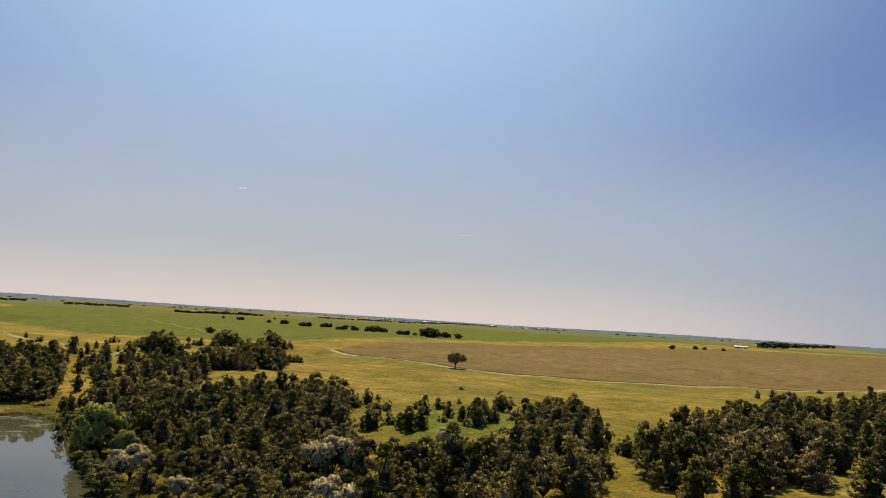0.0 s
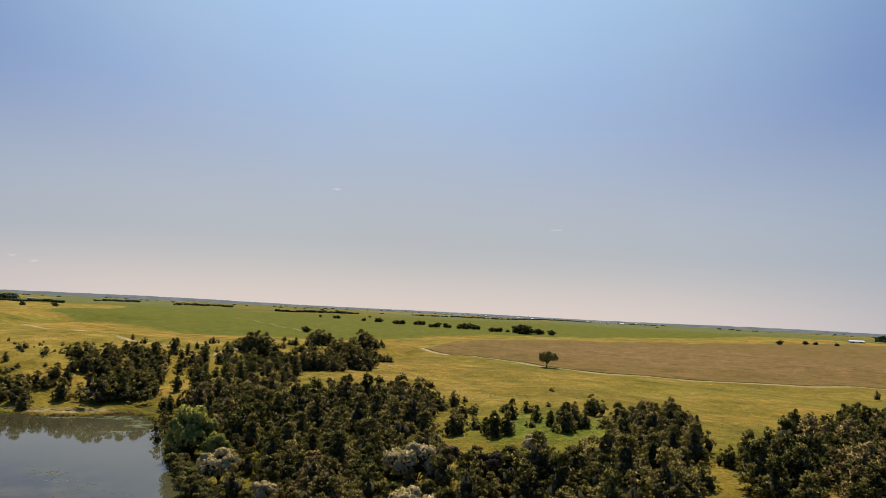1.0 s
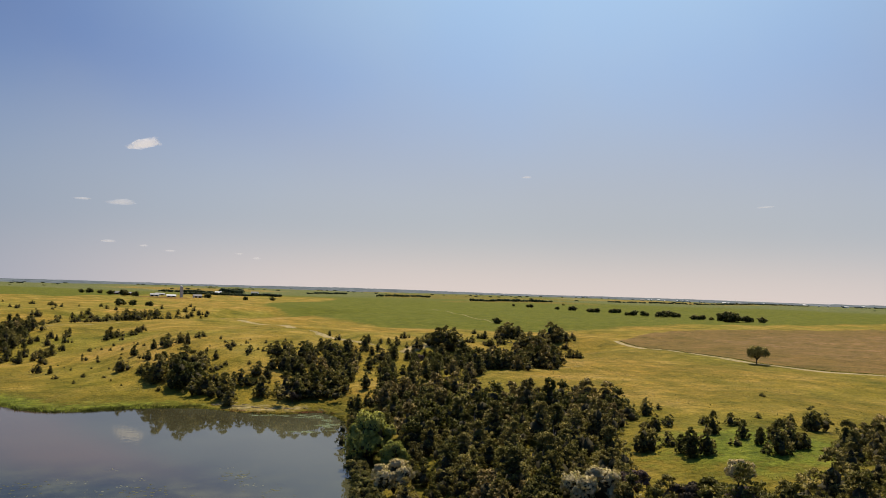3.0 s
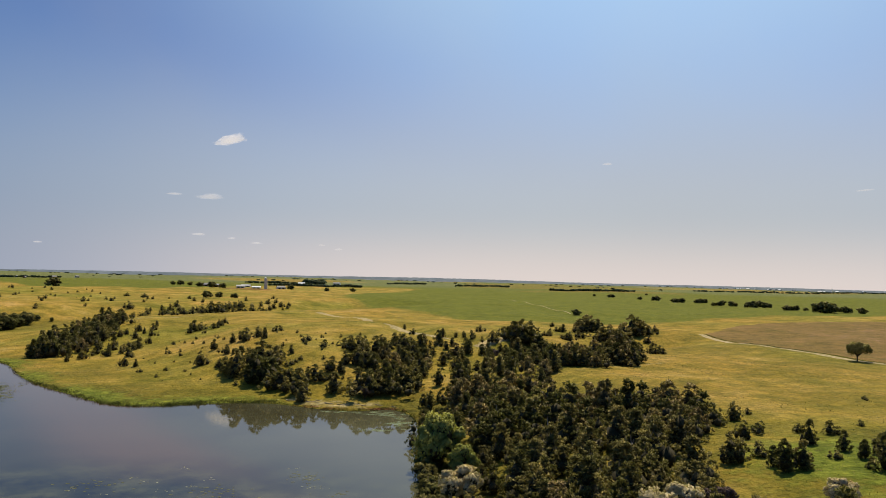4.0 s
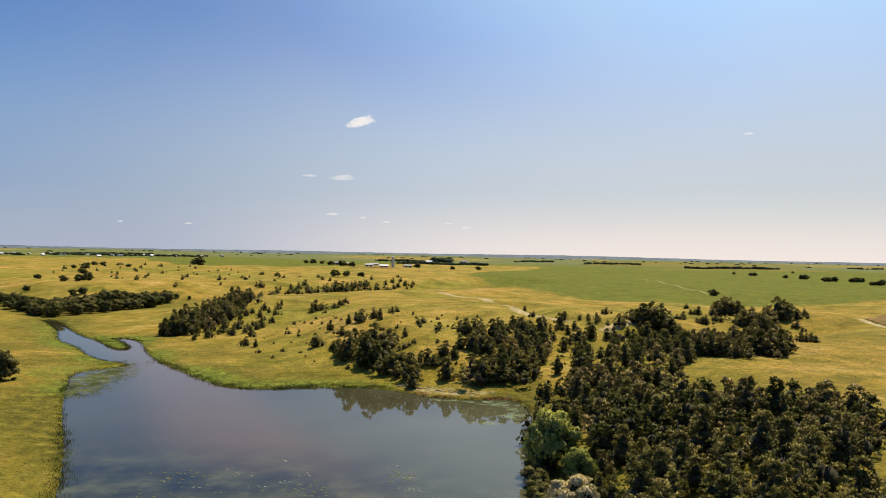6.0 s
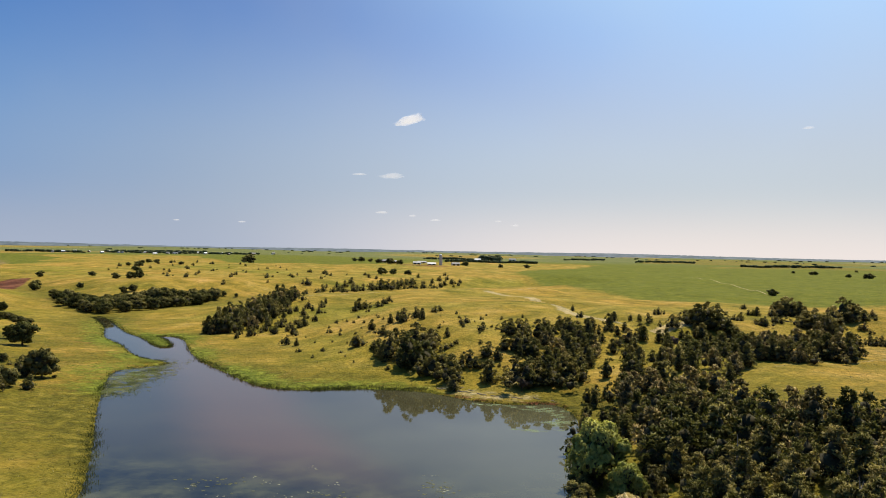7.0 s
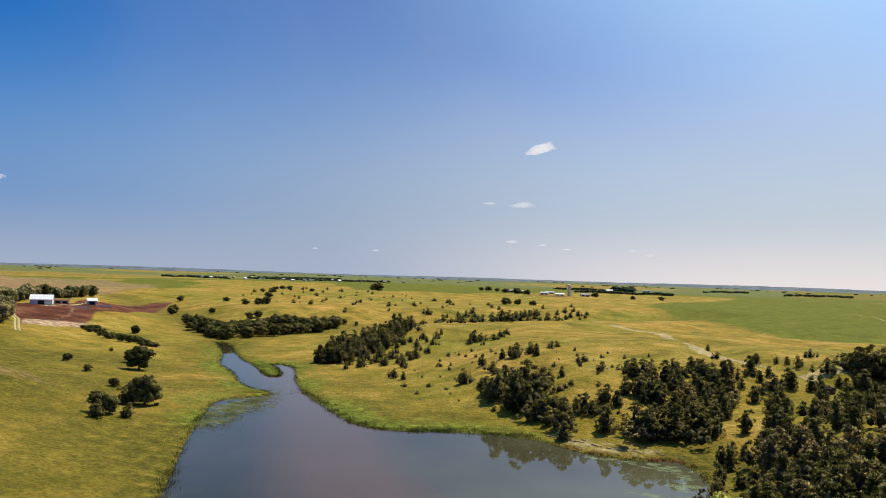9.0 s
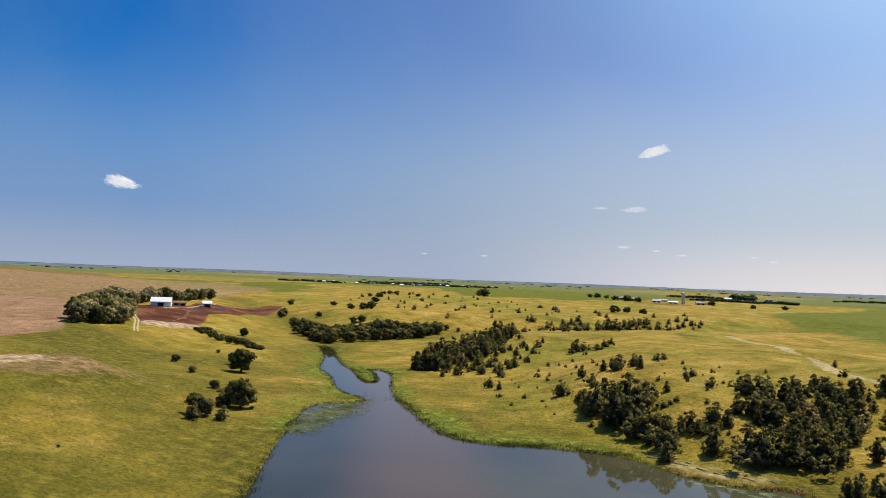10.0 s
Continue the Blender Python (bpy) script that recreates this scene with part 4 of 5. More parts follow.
PALE_SPOTS = ((28.8, 136, 6.6), (43.8, 88.5, 7.2), (52.5, 106.5, 7.2), (72, 104, 3.8), (33, 120, 3.8))
g = random.Random(21)
rest, near = [], 0
free = lambda x, y: all((x - a) ** 2 + (y - b) ** 2 > (0.62 * h) ** 2 for a, b, h in PALE_SPOTS)
for x, y in sorted(scatter(GROVE, 4.7, 5, free), key=lambda p: math.hypot(p[0] - 15, p[1] - 30)):
    h, w, k = g.uniform(4.4, 8.8), g.uniform(1.05, 1.35), g.choice((0, 1, 2, 3, 1, 3))
    h = h * (0.8 if x > 76 else 1.0 if x > 36 else 0.6)
    if near < 120:
        near += 1
        CEDARS.put(8 + k, x, y, h, "main cedar grove by the pond", w, name="cedar_tree")
    else:
        rest.append((x, y, h, w, k % 4))
for plan, gap, lo, hi, seed in ((CORRIDOR, 5.6, 2.4, 7.2, 8), (WOOD, 7.6, 4.6, 7.2, 6), (NEAR_WOOD, 4.9, 3.6, 7.0, 26), (NORTH_FILL, 5.4, 2.6, 6.2, 27), (SPUR, 5.8, 3.0, 7.4, 7)):
    rest += [(x, y, g.uniform(lo, hi), g.uniform(1.0, 1.35), g.choice((0, 1, 2, 3))) for x, y in scatter(plan, gap, seed)]
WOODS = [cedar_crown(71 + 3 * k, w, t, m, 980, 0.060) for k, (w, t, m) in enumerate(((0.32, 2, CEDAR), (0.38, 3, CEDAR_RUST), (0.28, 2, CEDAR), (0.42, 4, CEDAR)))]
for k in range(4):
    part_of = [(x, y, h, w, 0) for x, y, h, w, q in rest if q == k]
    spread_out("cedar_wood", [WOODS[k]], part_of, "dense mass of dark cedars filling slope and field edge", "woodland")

for x, y in scatter([(-109, 324), (-94, 318), (-84, 345), (-88, 385), (-104, 400)], 7.0, 17):
    CEDARS.put(g.choice((0, 1, 3)), x, y, g.uniform(1.4, 4.6), "cedars beside the spur grove", g.uniform(1.0, 1.35), name="cedar_tree")

# broad-leaved trees and shrubs
BROADS.put("willow", 27.6, 160, 10.4, "trees on the pond bank", 0.84)
BROADS.put("willow", 31, 152, 6.0, "trees on the pond bank", 0.9)
for x, y, h in PALE_SPOTS:
    BROADS.put("pale", x, y, h, "pale shrubs", 1.0)
for x, y, h in ((60, 96, 5.6), (63, 89, 6), (59, 108, 4.6), (12, 232, 3.5), (58, 285, 5)):
    BROADS.put("twig", x, y, h, "leafless trees")
for k in range(15):
    BROADS.put("bush", 24.6 + g.uniform(-0.6, 0.8), 98 + 4.2 * k + g.uniform(-1, 1), g.uniform(2.6, 4.2), "bushes on the pond bank", g.uniform(0.9, 1.2), "dark leafy bush overhanging the pond's edge")
hedge = curve([(-262, 347), (-256, 349), (-247, 346), (-236, 341), (-227, 339), (-214, 333), (-208, 331)], False, 3)
for x, y in hedge:
    BROADS.put("bush", x + g.uniform(-1.5, 1.5), y + g.uniform(-1.5, 1.5), g.uniform(1.6, 3.4), "bushes on the west bank", g.uniform(1.0, 1.3))
    BROADS.put("bush", x + g.uniform(-3.5, 3.5), y + g.uniform(-3.5, 3.5), g.uniform(1.2, 2.6), "bushes on the west bank", g.uniform(1.0, 1.4))
BROADS.put("lone", 192, 274, 7.3, "", 0.88)
g = random.Random(5)
for x, y, h in WEST_BANK:
    BROADS.put(g.choice(("ash", "elm")) if h > 3 else "bush", x, y, h * 1.08, "trees on the west bank", g.uniform(0.86, 1.06))
for x, y, h in ((-112, 198, 4.4), (-119, 206, 4.2), (-108, 204, 3.6), (-123, 225, 4.6), (-128, 229, 4.0), (-133, 233, 3.2), (-121, 217, 4.8)):
    CEDARS.put(g.choice((1, 3)), x, y, h, "cedars on the west bank", g.uniform(1.1, 1.4), name="cedar_tree")
for x, y, h in CREEK_TREES:
    BROADS.put(g.choice(("ash", "elm", "ash")), x, y, h * 0.95, "trees along the creek", g.uniform(0.95, 1.25))
for x, y in scatter([(-282, 446), (-262, 425), (-214, 390), (-203, 402), (-186, 470), (-196, 490), (-214, 440), (-240, 428)], 6.5, 3):
    BROADS.put(g.choice(("ash", "elm", "bush")), x, y, g.uniform(5, 8), "trees along the creek", g.uniform(1.0, 1.3))
for x, y, h in VALLEY_TREES:
    CEDARS.put(g.choice((6, 7)), x, y, h * 0.88, "trees in the creek valley", g.uniform(1.0, 1.4), name="valley_cedar")
for x, y in scatter([(-150, 528), (-118, 508), (-60, 690), (-75, 700), (-105, 645), (-150, 580)], 9, 4):
    CEDARS.put(g.choice((6, 7)), x, y, g.uniform(2.4, 5.2), "trees in the creek valley", g.uniform(1.1, 1.5), name="valley_cedar")
# small cedars dotted over the far slopes
for x, y in scatter([(-300, 590), (-420, 700), (-520, 930), (-330, 930), (-150, 720), (-70, 760), (-150, 590), (-200, 500)], 29, 12):
    CEDARS.put(g.choice((6, 7)), x, y, g.uniform(1.6, 4.2), "cedars dotted on the far slopes", g.uniform(1.0, 1.6), name="slope_cedar")
for x, y, h in ((-302, 567, 3.5), (-330, 620, 4), (-389, 717, 5), (-400, 730, 4), (-430, 790, 5), (-443, 789, 4), (-461, 880, 5), (-489, 909, 5), (-480, 880, 4), (-421, 865, 4),
                (-291, 527, 4.5), (-265, 514, 6), (-275, 520, 5), (-356, 596, 4), (-406, 600, 5), (-335, 501, 5), (-345, 515, 6), (-300, 500, 4)):
    BROADS.put("far", x, y, h, "bushes in the far draws", g.uniform(1.0, 1.5))
# small shrubs on the hill above the pond
for x, y in scatter([(-60, 262), (-8, 244), (24, 250), (36, 300), (-20, 320), (-70, 350), (-80, 300)], 7.5, 14):
    CEDARS.put(g.choice((6, 7)), x, y, g.uniform(0.4, 1.5), "saplings on the hill", g.uniform(1.1, 1.7), "tiny cedar sapling in the dry grass", name="cedar_sapling")

# hedgerow trees and single trees far off
for x, y, n, h in ((415, 1320, 1, 7), (432, 1277, 2, 7), (460, 1215, 1, 6), (473, 1179, 2, 9), (480, 1105, 3, 9), (494, 1055, 3, 9), (466, 944, 3, 8), (480, 930, 2, 8), (492, 905, 3, 10),
                   (503, 890, 2, 9), (504, 838, 3, 8), (514, 826, 1, 5), (515, 790, 3, 15), (535, 784, 2, 9), (548, 775, 1, 8)):
    for k in range(n):
        BROADS.put("far", x + 4.6 * (k - n / 2) + g.uniform(-1, 1), y - 2 * (k - n / 2), h * g.uniform(0.6, 0.95), "hedgerow trees beyond the ploughed field", g.uniform(1.1, 1.45))
for x, y, h in ((-417, 1055, 13), (-299, 1244, 8), (-310, 1240, 6), (-285, 1250, 6), (-234, 1173, 9), (-215, 1160, 8), (-250, 1165, 7), (175, 593, 5),
                (924, 744, 7), (1006, 765, 6), (1030, 765, 5), (1055, 748, 5), (-130, 1200, 7), (-118, 1205, 8), (-60, 1180, 6), (-20, 1190, 6), (-139, 764, 6), (-150, 760, 7), (-125, 770, 5)):
    BROADS.put("far", x, y, h, "single far trees", g.uniform(1.1, 1.4))
for x, y in scatter([(-281, 287), (-277, 300), (-279, 317), (-300, 335), (-330, 362), (-352, 384), (-378, 394), (-372, 374), (-345, 346), (-310, 314)], 4.3, 31):
    BROADS.put(g.choice(("box_elder", "box_elder", "box_elder", "ash")), x, y, g.uniform(8.0, 11.6), "shelter wood beside the farm", g.uniform(0.75, 1.0))
for k in range(-6, 44):
    BROADS.put(g.choice(("box_elder", "box_elder", "ash")), -362 - 2.9 * k + g.uniform(-4, 4), 392 + 4.4 * k + g.uniform(-4, 4), g.uniform(7.6, 11.0), "shelter belt behind the barn", g.uniform(0.75, 1.05))
FAR = broad_crown(83, 5, 0.9, 0.05, FAR_LEAF, False, 0.34, 11)[0]
belts = []
for (ax, ay), (bx, by), n in (((-210, 1660), (-20, 1660), 34), ((454, 1830), (650, 1780), 30), ((250, 2130), (400, 2110), 20), ((60, 2400), (180, 2390), 16), ((2063, 1325), (2300, 1424), 26),
                              ((2500, 1500), (3100, 1760), 30), ((-1330, 1700), (-1080, 1640), 24), ((-1250, 2020), (-980, 2060), 30), ((-1100, 1760), (-760, 1900), 40), ((-320, 2000), (-160, 2020), 22),
                              ((3300, 1500), (3500, 1000), 24), ((1100, 2440), (2100, 2700), 60), ((-2400, 900), (-2000, 1150), 30)):
    for k in range(2 * n):
        u = (k + g.random()) / (2 * n)
        belts.append((ax + u * (bx - ax) + g.uniform(-5, 5), ay + u * (by - ay) + g.uniform(-5, 5), g.uniform(3.5, 6.5), g.uniform(0.9, 1.5), 0))
for k in range(95):
    a, d = radians(g.uniform(-75, 85)), g.uniform(2700, 4500)
    cx, cy = d * math.sin(a), d * math.cos(a)
    for q in range(g.randint(2, 6)):
        belts.append((cx + g.uniform(-130, 130), cy + g.uniform(-25, 25), g.uniform(2.5, 5), g.uniform(1.4, 3.0), 0))
for x0, x1, y0, y1, n, lo, hi in ((2020, 2130, 1270, 1330, 14, 13, 19), (2330, 2440, 1400, 1450, 12, 9, 14), (2480, 2700, 1430, 1500, 22, 9, 14), (1900, 1960, 1215, 1245, 4, 6, 9), (-178, -120, 2010, 2060, 14, 9, 14)):
    belts += [(g.uniform(x0, x1), g.uniform(y0, y1), g.uniform(lo, hi), g.uniform(0.7, 1.0), 0) for _ in range(n)]
spread_out("far_woods", [FAR], belts, "far dark shelter belts and woods along the horizon", "woodland")


# ---- buildings ----
def part(name, bm, mat, parent, label=""):
    me = bpy.data.meshes.new(name)
    bm.to_mesh(me)
    bm.free()
    me.materials.append(mat)
    o = new(name, me)
    o.parent = parent
    if label:
        o["label"] = label
    return o


def block(x0, x1, y0, y1, z0, z1, bm=None):
    bm = bm or bmesh.new()
    v = [bm.verts.new(p) for p in ((x0, y0, z0), (x1, y0, z0), (x1, y1, z0), (x0, y1, z0), (x0, y0, z1), (x1, y0, z1), (x1, y1, z1), (x0, y1, z1))]
    for f in ((3, 2, 1, 0), (4, 5, 6, 7), (0, 1, 5, 4), (1, 2, 6, 5), (2, 3, 7, 6), (3, 0, 4, 7)):
        bm.faces.new([v[i] for i in f])
    return bm


def gable_house(name, x, y, turn, length, depth, wall_h, rise, wall_mat, roof_mat, label, category="building", doors=1, group=""):
    """A gabled building: walls, two roof slopes with eaves, doors and windows."""
    e = new(name)
    z = float(height(np.array([x]), np.array([y]))[0])
    e.matrix_basis = pose(x, y, z - 0.1, 0, 0, turn)
    a, d = length / 2, depth / 2
    bm = block(-a, a, -d, d, 0, wall_h)
    for s in (-1, 1):
        t = [bm.verts.new(p) for p in ((s * a, -d, wall_h), (s * a, d, wall_h), (s * a, 0, wall_h + rise * 0.97))]
        bm.faces.new(t)
    part("wall", bm, wall_mat, e)
    for s in (-1, 1):
        bm = bmesh.new()
        lo, up = (s * (d + 0.5), wall_h - rise * 0.5 / d + 0.06), (0, wall_h + rise + 0.06)
        v = [bm.verts.new(p) for p in ((-a - 0.4, *lo), (a + 0.4, *lo), (a + 0.4, *up), (-a - 0.4, *up), (-a - 0.4, lo[0], lo[1] + 0.18), (a + 0.4, lo[0], lo[1] + 0.18), (a + 0.4, up[0], up[1] + 0.18), (-a - 0.4, up[0], up[1] + 0.18))]
        for f in ((0, 1, 2, 3), (7, 6, 5, 4), (0, 4, 5, 1), (1, 5, 6, 2), (2, 6, 7, 3), (3, 7, 4, 0)):
            bm.faces.new([v[i] for i in f])
        part("roof_slope", bm, roof_mat, e)
    for k in range(doors):
        c = -a + length * (k + 0.5) / doors
        w = min(1.7, length / doors * 0.32)
        part("door", block(c - w, c + w, -d - 0.05, -d + 0.05, 0.05, wall_h * 0.78), DARKGAP, e)
    return tagged(e, label, category, group)


gable_house("barn", -338, 390, 41, 11.5, 8, 3.0, 2.4, SHEET, SHEET, "white metal-roofed barn beside a dug earth yard", "barn", 1)
gable_house("shed", -338, 428, 50, 5.5, 4, 2.6, 1.4, WALLP, SHEET, "small pale open-fronted shed at the yard", "shed", 1)
gable_house("shed", -346, 412, 44, 8, 3.2, 1.6, 0.6, WALLP, RUST, "low weathered cattle shelter beside the barn", "shed", 2)


def feed_bunk(x, y, turn, length):
    """A long concrete trough on the yard."""
    bm = block(-length / 2, length / 2, -0.6, 0.6, -0.4, 0.25)
    block(-length / 2, length / 2, -0.75, -0.6, -0.4, 0.75, bm)
    block(-length / 2, length / 2, 0.6, 0.75, -0.4, 0.6, bm)
    me = bpy.data.meshes.new("feed_bunk")
    bm.to_mesh(me)
    bm.free()
    me.materials.append(CONCRETE)
    o = new("feed_bunk", me)
    o.matrix_basis = pose(x, y, float(height(np.array([x]), np.array([y]))[0]) + 0.1, 0, 0, turn)
    return tagged(o, "long pale concrete feed bunk along the earth yard", "trough", "feed bunks")


for x, y, turn, length in ((-322, 404, 62, 8), (-330, 430, 66, 9)):
    feed_bunk(x, y, turn, length)


def silo(x, y, h, r):
    e = new("silo")
    e.matrix_basis = pose(x, y, float(height(np.array([x]), np.array([y]))[0]) - 0.2)
    bm = bmesh.new()
    bmesh.ops.create_cone(bm, cap_ends=True, segments=24, radius1=r, radius2=r, depth=h, matrix=Matrix.Translation((0, 0, h / 2)))
    part("tower", bm, CONCRETE, e)
    bm = bmesh.new()
    bmesh.ops.create_uvsphere(bm, u_segments=24, v_segments=10, radius=r * 1.02, matrix=Matrix.Translation((0, 0, h)) @ Matrix.Diagonal((1, 1, 0.75, 1)))
    part("dome", bm, SHEET, e, "pale metal dome")
    part("chute", block(r - 0.1, r + 0.9, -0.5, 0.5, 0, h * 0.95), WALLP, e)
    return tagged(e, "tall pale concrete grain silo at the far farm", "silo")


silo(-150, 1150, 16, 1.9)
for x, y, turn, a, d, h, r, wm, rm in ((-165, 1160, 8, 13, 8, 2.4, 1.6, WALLP, SHEET), (-190, 1170, 5, 12, 8, 2.6, 1.8, WALLP, DULLROOF), (-232, 1185, -12, 14, 8, 2.6, 1.8, RUST, DULLROOF),
                                       (-190, 1215, 0, 14, 8, 2.6, 1.6, WALLP, DULLROOF), (-255, 1215, 10, 12, 8, 3, 2.4, RUST, GREYROOF), (-130, 1175, 20, 12, 8, 3, 2, WALLP, GREYROOF),
                                       (-176, 1975, 0, 16, 10, 3.5, 3, WALLP, SHEET), (-135, 2100, 10, 24, 12, 4, 3, WALLP, SHEET), (-95, 2180, -8, 20, 12, 4, 3, WALLP, GREYROOF),
                                       (1281, 870, -35, 26, 10, 3, 2, WALLP, SHEET), (2180, 1400, -30, 30, 14, 4, 3, WALLP, SHEET), (2420, 1440, -30, 36, 14, 4, 3, WALLP, SHEET)):
    gable_house("farm_building", x, y, turn, a, d, h, r, wm, rm, "far farm building with a pale pitched roof", "building", 2, "far farm buildings")
for k in range(26):
    u = k / 25
    x, y = -1190 + 420 * u + g.uniform(-40, 40), 1690 + 170 * u + g.uniform(-90, 110)
    gable_house("house", x, y, g.uniform(0, 180), g.uniform(6, 10), g.uniform(5, 7), g.uniform(2.4, 3.6), g.uniform(1.6, 2.4), g.choice((WALLP, WALLP, RUST)), g.choice((GREYROOF, SHEET, GREYROOF)),
                "far small-town house among trees", "house", 2, "houses of the far town")


for k in range(34):
    a, d = radians(26 + 17 * g.random()), g.uniform(3700, 4200)
    gable_house("house", d * math.sin(a), d * math.cos(a), g.uniform(0, 180), g.uniform(10, 22), g.uniform(7, 11), g.uniform(3, 5), g.uniform(1.6, 2.6), WALLP, g.choice((GREYROOF, SHEET, SHEET)), "pale building of the town on the skyline", "house", 1, "houses of the skyline town")


def water_tower(x, y, h):
    e = new("water_tower")
    e.matrix_basis = pose(x, y, float(height(np.array([x]), np.array([y]))[0]))
    bm = bmesh.new()
    bmesh.ops.create_cone(bm, cap_ends=True, segments=12, radius1=1.6, radius2=1.0, depth=h, matrix=Matrix.Translation((0, 0, h / 2)))
    part("shaft", bm, SHEET, e)
    bm = bmesh.new()
    bmesh.ops.create_uvsphere(bm, u_segments=18, v_segments=10, radius=2.8, matrix=Matrix.Translation((0, 0, h)) @ Matrix.Diagonal((1, 1, 0.8, 1)))
    part("tank", bm, SHEET, e)
    return tagged(e, "pale water tower on the far skyline", "water tower")


water_tower(1900, 2900, 14)


# ---- clouds ----
def cloud(azimuth, elevation, width, seed, flat=0.42, tilt=0.0):
    """A small fair-weather cloud: a billowing top over a flatter base, drawn out to one side."""
    a, e, d = radians(azimuth), radians(elevation), 4200
    bm = bmesh.new()
    bmesh.ops.create_icosphere(bm, subdivisions=5 if width > 100 else 3, radius=1)
    body = []
    for v in bm.verts:
        p = v.co.copy()
        body.append(abs(p.y))
        k = 1 + 0.34 * noise.noise(p * 1.7 + Vector((seed, 0, 0))) + 0.16 * noise.noise(p * 4.1 + Vector((0, seed, 0)))
        thick = 0.78 + (0.22 * p.x if tilt >= 0 else -0.22 * p.x)
        z = p.z * thick * k * (1.0 if p.z > 0 else 0.55)
        v.co = Vector((p.x * k * width / 2, p.y * width * 0.25, (z * flat + tilt * p.x) * width / 2))
    me = bpy.data.meshes.new("cloud")
    bm.to_mesh(me)
    bm.free()
    me.attributes.new("body", "FLOAT", "POINT").data.foreach_set("value", body)
    me.materials.append(CLOUD if width > 155 else WISP)
    me.polygons.foreach_set("use_smooth", np.ones(len(me.polygons), bool))
    o = new("cloud", me)
    o.matrix_basis = pose(17 + d * math.sin(a) * math.cos(e), 35 + d * math.cos(a) * math.cos(e), 38 + d * math.sin(e), 0, 0, -azimuth)
    return tagged(o, "small white fair-weather cloud in a hazy sky", "cloud", "fair-weather clouds")


for k, (a, e, w, f, tilt) in enumerate(((-11.3, 9.75, 160, 0.62, 0.26), (-50.7, 5.7, 172, 0.62, -0.16), (-12.6, 5.5, 146, 0.36, 0.04), (-15.1, 5.6, 90, 0.2, 0.0), (-13.3, 2.7, 80, 0.3, 0.0), (-10.9, 2.5, 48, 0.4, 0.0),
                                        (-9.1, 2.2, 70, 0.2, 0.0), (-4.2, 2.2, 44, 0.35, 0.0), (-2.9, 1.9, 50, 0.4, 0.0), (-23.8, 1.7, 46, 0.35, 0.0), (-28.4, 1.7, 40, 0.35, 0.0),
                                        (17.8, 8.9, 60, 0.35, 0.0), (35.2, 6.6, 90, 0.12, 0.06))):
    cloud(a, e, w, 5 + 3 * k, f, tilt)


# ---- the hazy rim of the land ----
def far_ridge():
    """Low wooded hills all along the skyline, haze painted in as blue, a rounded bank with an uneven crest."""
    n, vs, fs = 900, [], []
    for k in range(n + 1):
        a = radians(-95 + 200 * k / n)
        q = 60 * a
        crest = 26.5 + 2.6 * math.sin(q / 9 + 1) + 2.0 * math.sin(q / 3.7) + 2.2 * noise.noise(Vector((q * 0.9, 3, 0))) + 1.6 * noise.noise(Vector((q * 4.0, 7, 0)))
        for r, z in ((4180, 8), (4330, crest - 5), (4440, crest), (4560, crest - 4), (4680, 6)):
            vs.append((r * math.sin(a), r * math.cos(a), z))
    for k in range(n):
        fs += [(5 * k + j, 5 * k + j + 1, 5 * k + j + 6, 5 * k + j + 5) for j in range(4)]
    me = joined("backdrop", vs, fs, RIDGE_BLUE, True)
    return tagged(new("backdrop", me), "low wooded hills along the skyline with blue haze painted in", "hills", kind="structure")


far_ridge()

# ---- the water's edge ----
def tufts(name, spots, tall, label, category, mat, blades=7, spread=0.35):
    """Upright blades of reed or rank grass on many spots, joined."""
    global RNG
    RNG = np.random.default_rng(len(spots))
    p = np.array(spots, float)
    z = np.maximum(height(p[:, 0], p[:, 1]), 0)
    n = len(p)
    c = np.repeat(np.stack([p[:, 0], p[:, 1], z - 0.05], 1), blades, 0) + RNG.normal(size=(n * blades, 3)) * (0.45, 0.45, 0.0)
    up = unit(np.array((0, 0, 1.0)) + spread * RNG.normal(size=(n * blades, 3)))
    side = unit(np.cross(up, RNG.normal(size=(n * blades, 3))))
    s = (tall * RNG.uniform(0.5, 1.3, n * blades))[:, None]
    v = np.stack([c - side * s * 0.10, c + side * s * 0.10, c + up * s], 1).reshape(-1, 3)
    return tagged(new(name, joined(name, v, np.arange(len(v)).reshape(-1, 3), mat)), label, category, kind="stuff")


g = np.random.default_rng(3)
line = curve(POND, True, 60)
line = line[(line[:, 1] > 110)]
idx = g.integers(0, len(line), 4200)
reed = line[idx] + g.normal(size=(4200, 2)) * 0.9
reed = reed[away(reed[:, 0], reed[:, 1], SHORE, True) > -0.25]
tufts("reeds", reed, 0.5, "dark green reeds along the pond's edge", "reeds", REED)
isle = g.uniform((-154, 286), (-117, 328), (1500, 2))
isle = isle[away(isle[:, 0], isle[:, 1], np.array(TONGUE, float), True) < -0.3]
bank = line[(line[:, 0] < -44) & (line[:, 0] > -74) & (line[:, 1] > 130) & (line[:, 1] < 175)]
bank = bank[g.integers(0, len(bank), 420)] + g.normal(size=(420, 2)) * (0.9, 1.1) + (-0.5, -0.4)
tufts("bank_reeds", bank, 0.42, "dense dark green reeds on the west bank", "reeds", REED, 7, 0.4)
tufts("tongue_grass", isle, 0.4, "lush green grass on the tongue of land in the inlet", "grass", GRASSY)
reach = g.uniform(0, 1, (3400, 1))
marsh = np.concatenate([np.array((-90, 207)) + reach * (-10, 42) + g.normal(size=(3400, 2)) * (3.4, 2.5), np.array((-106, 255)) + g.normal(size=(700, 2)) * (5.0, 4.0)])
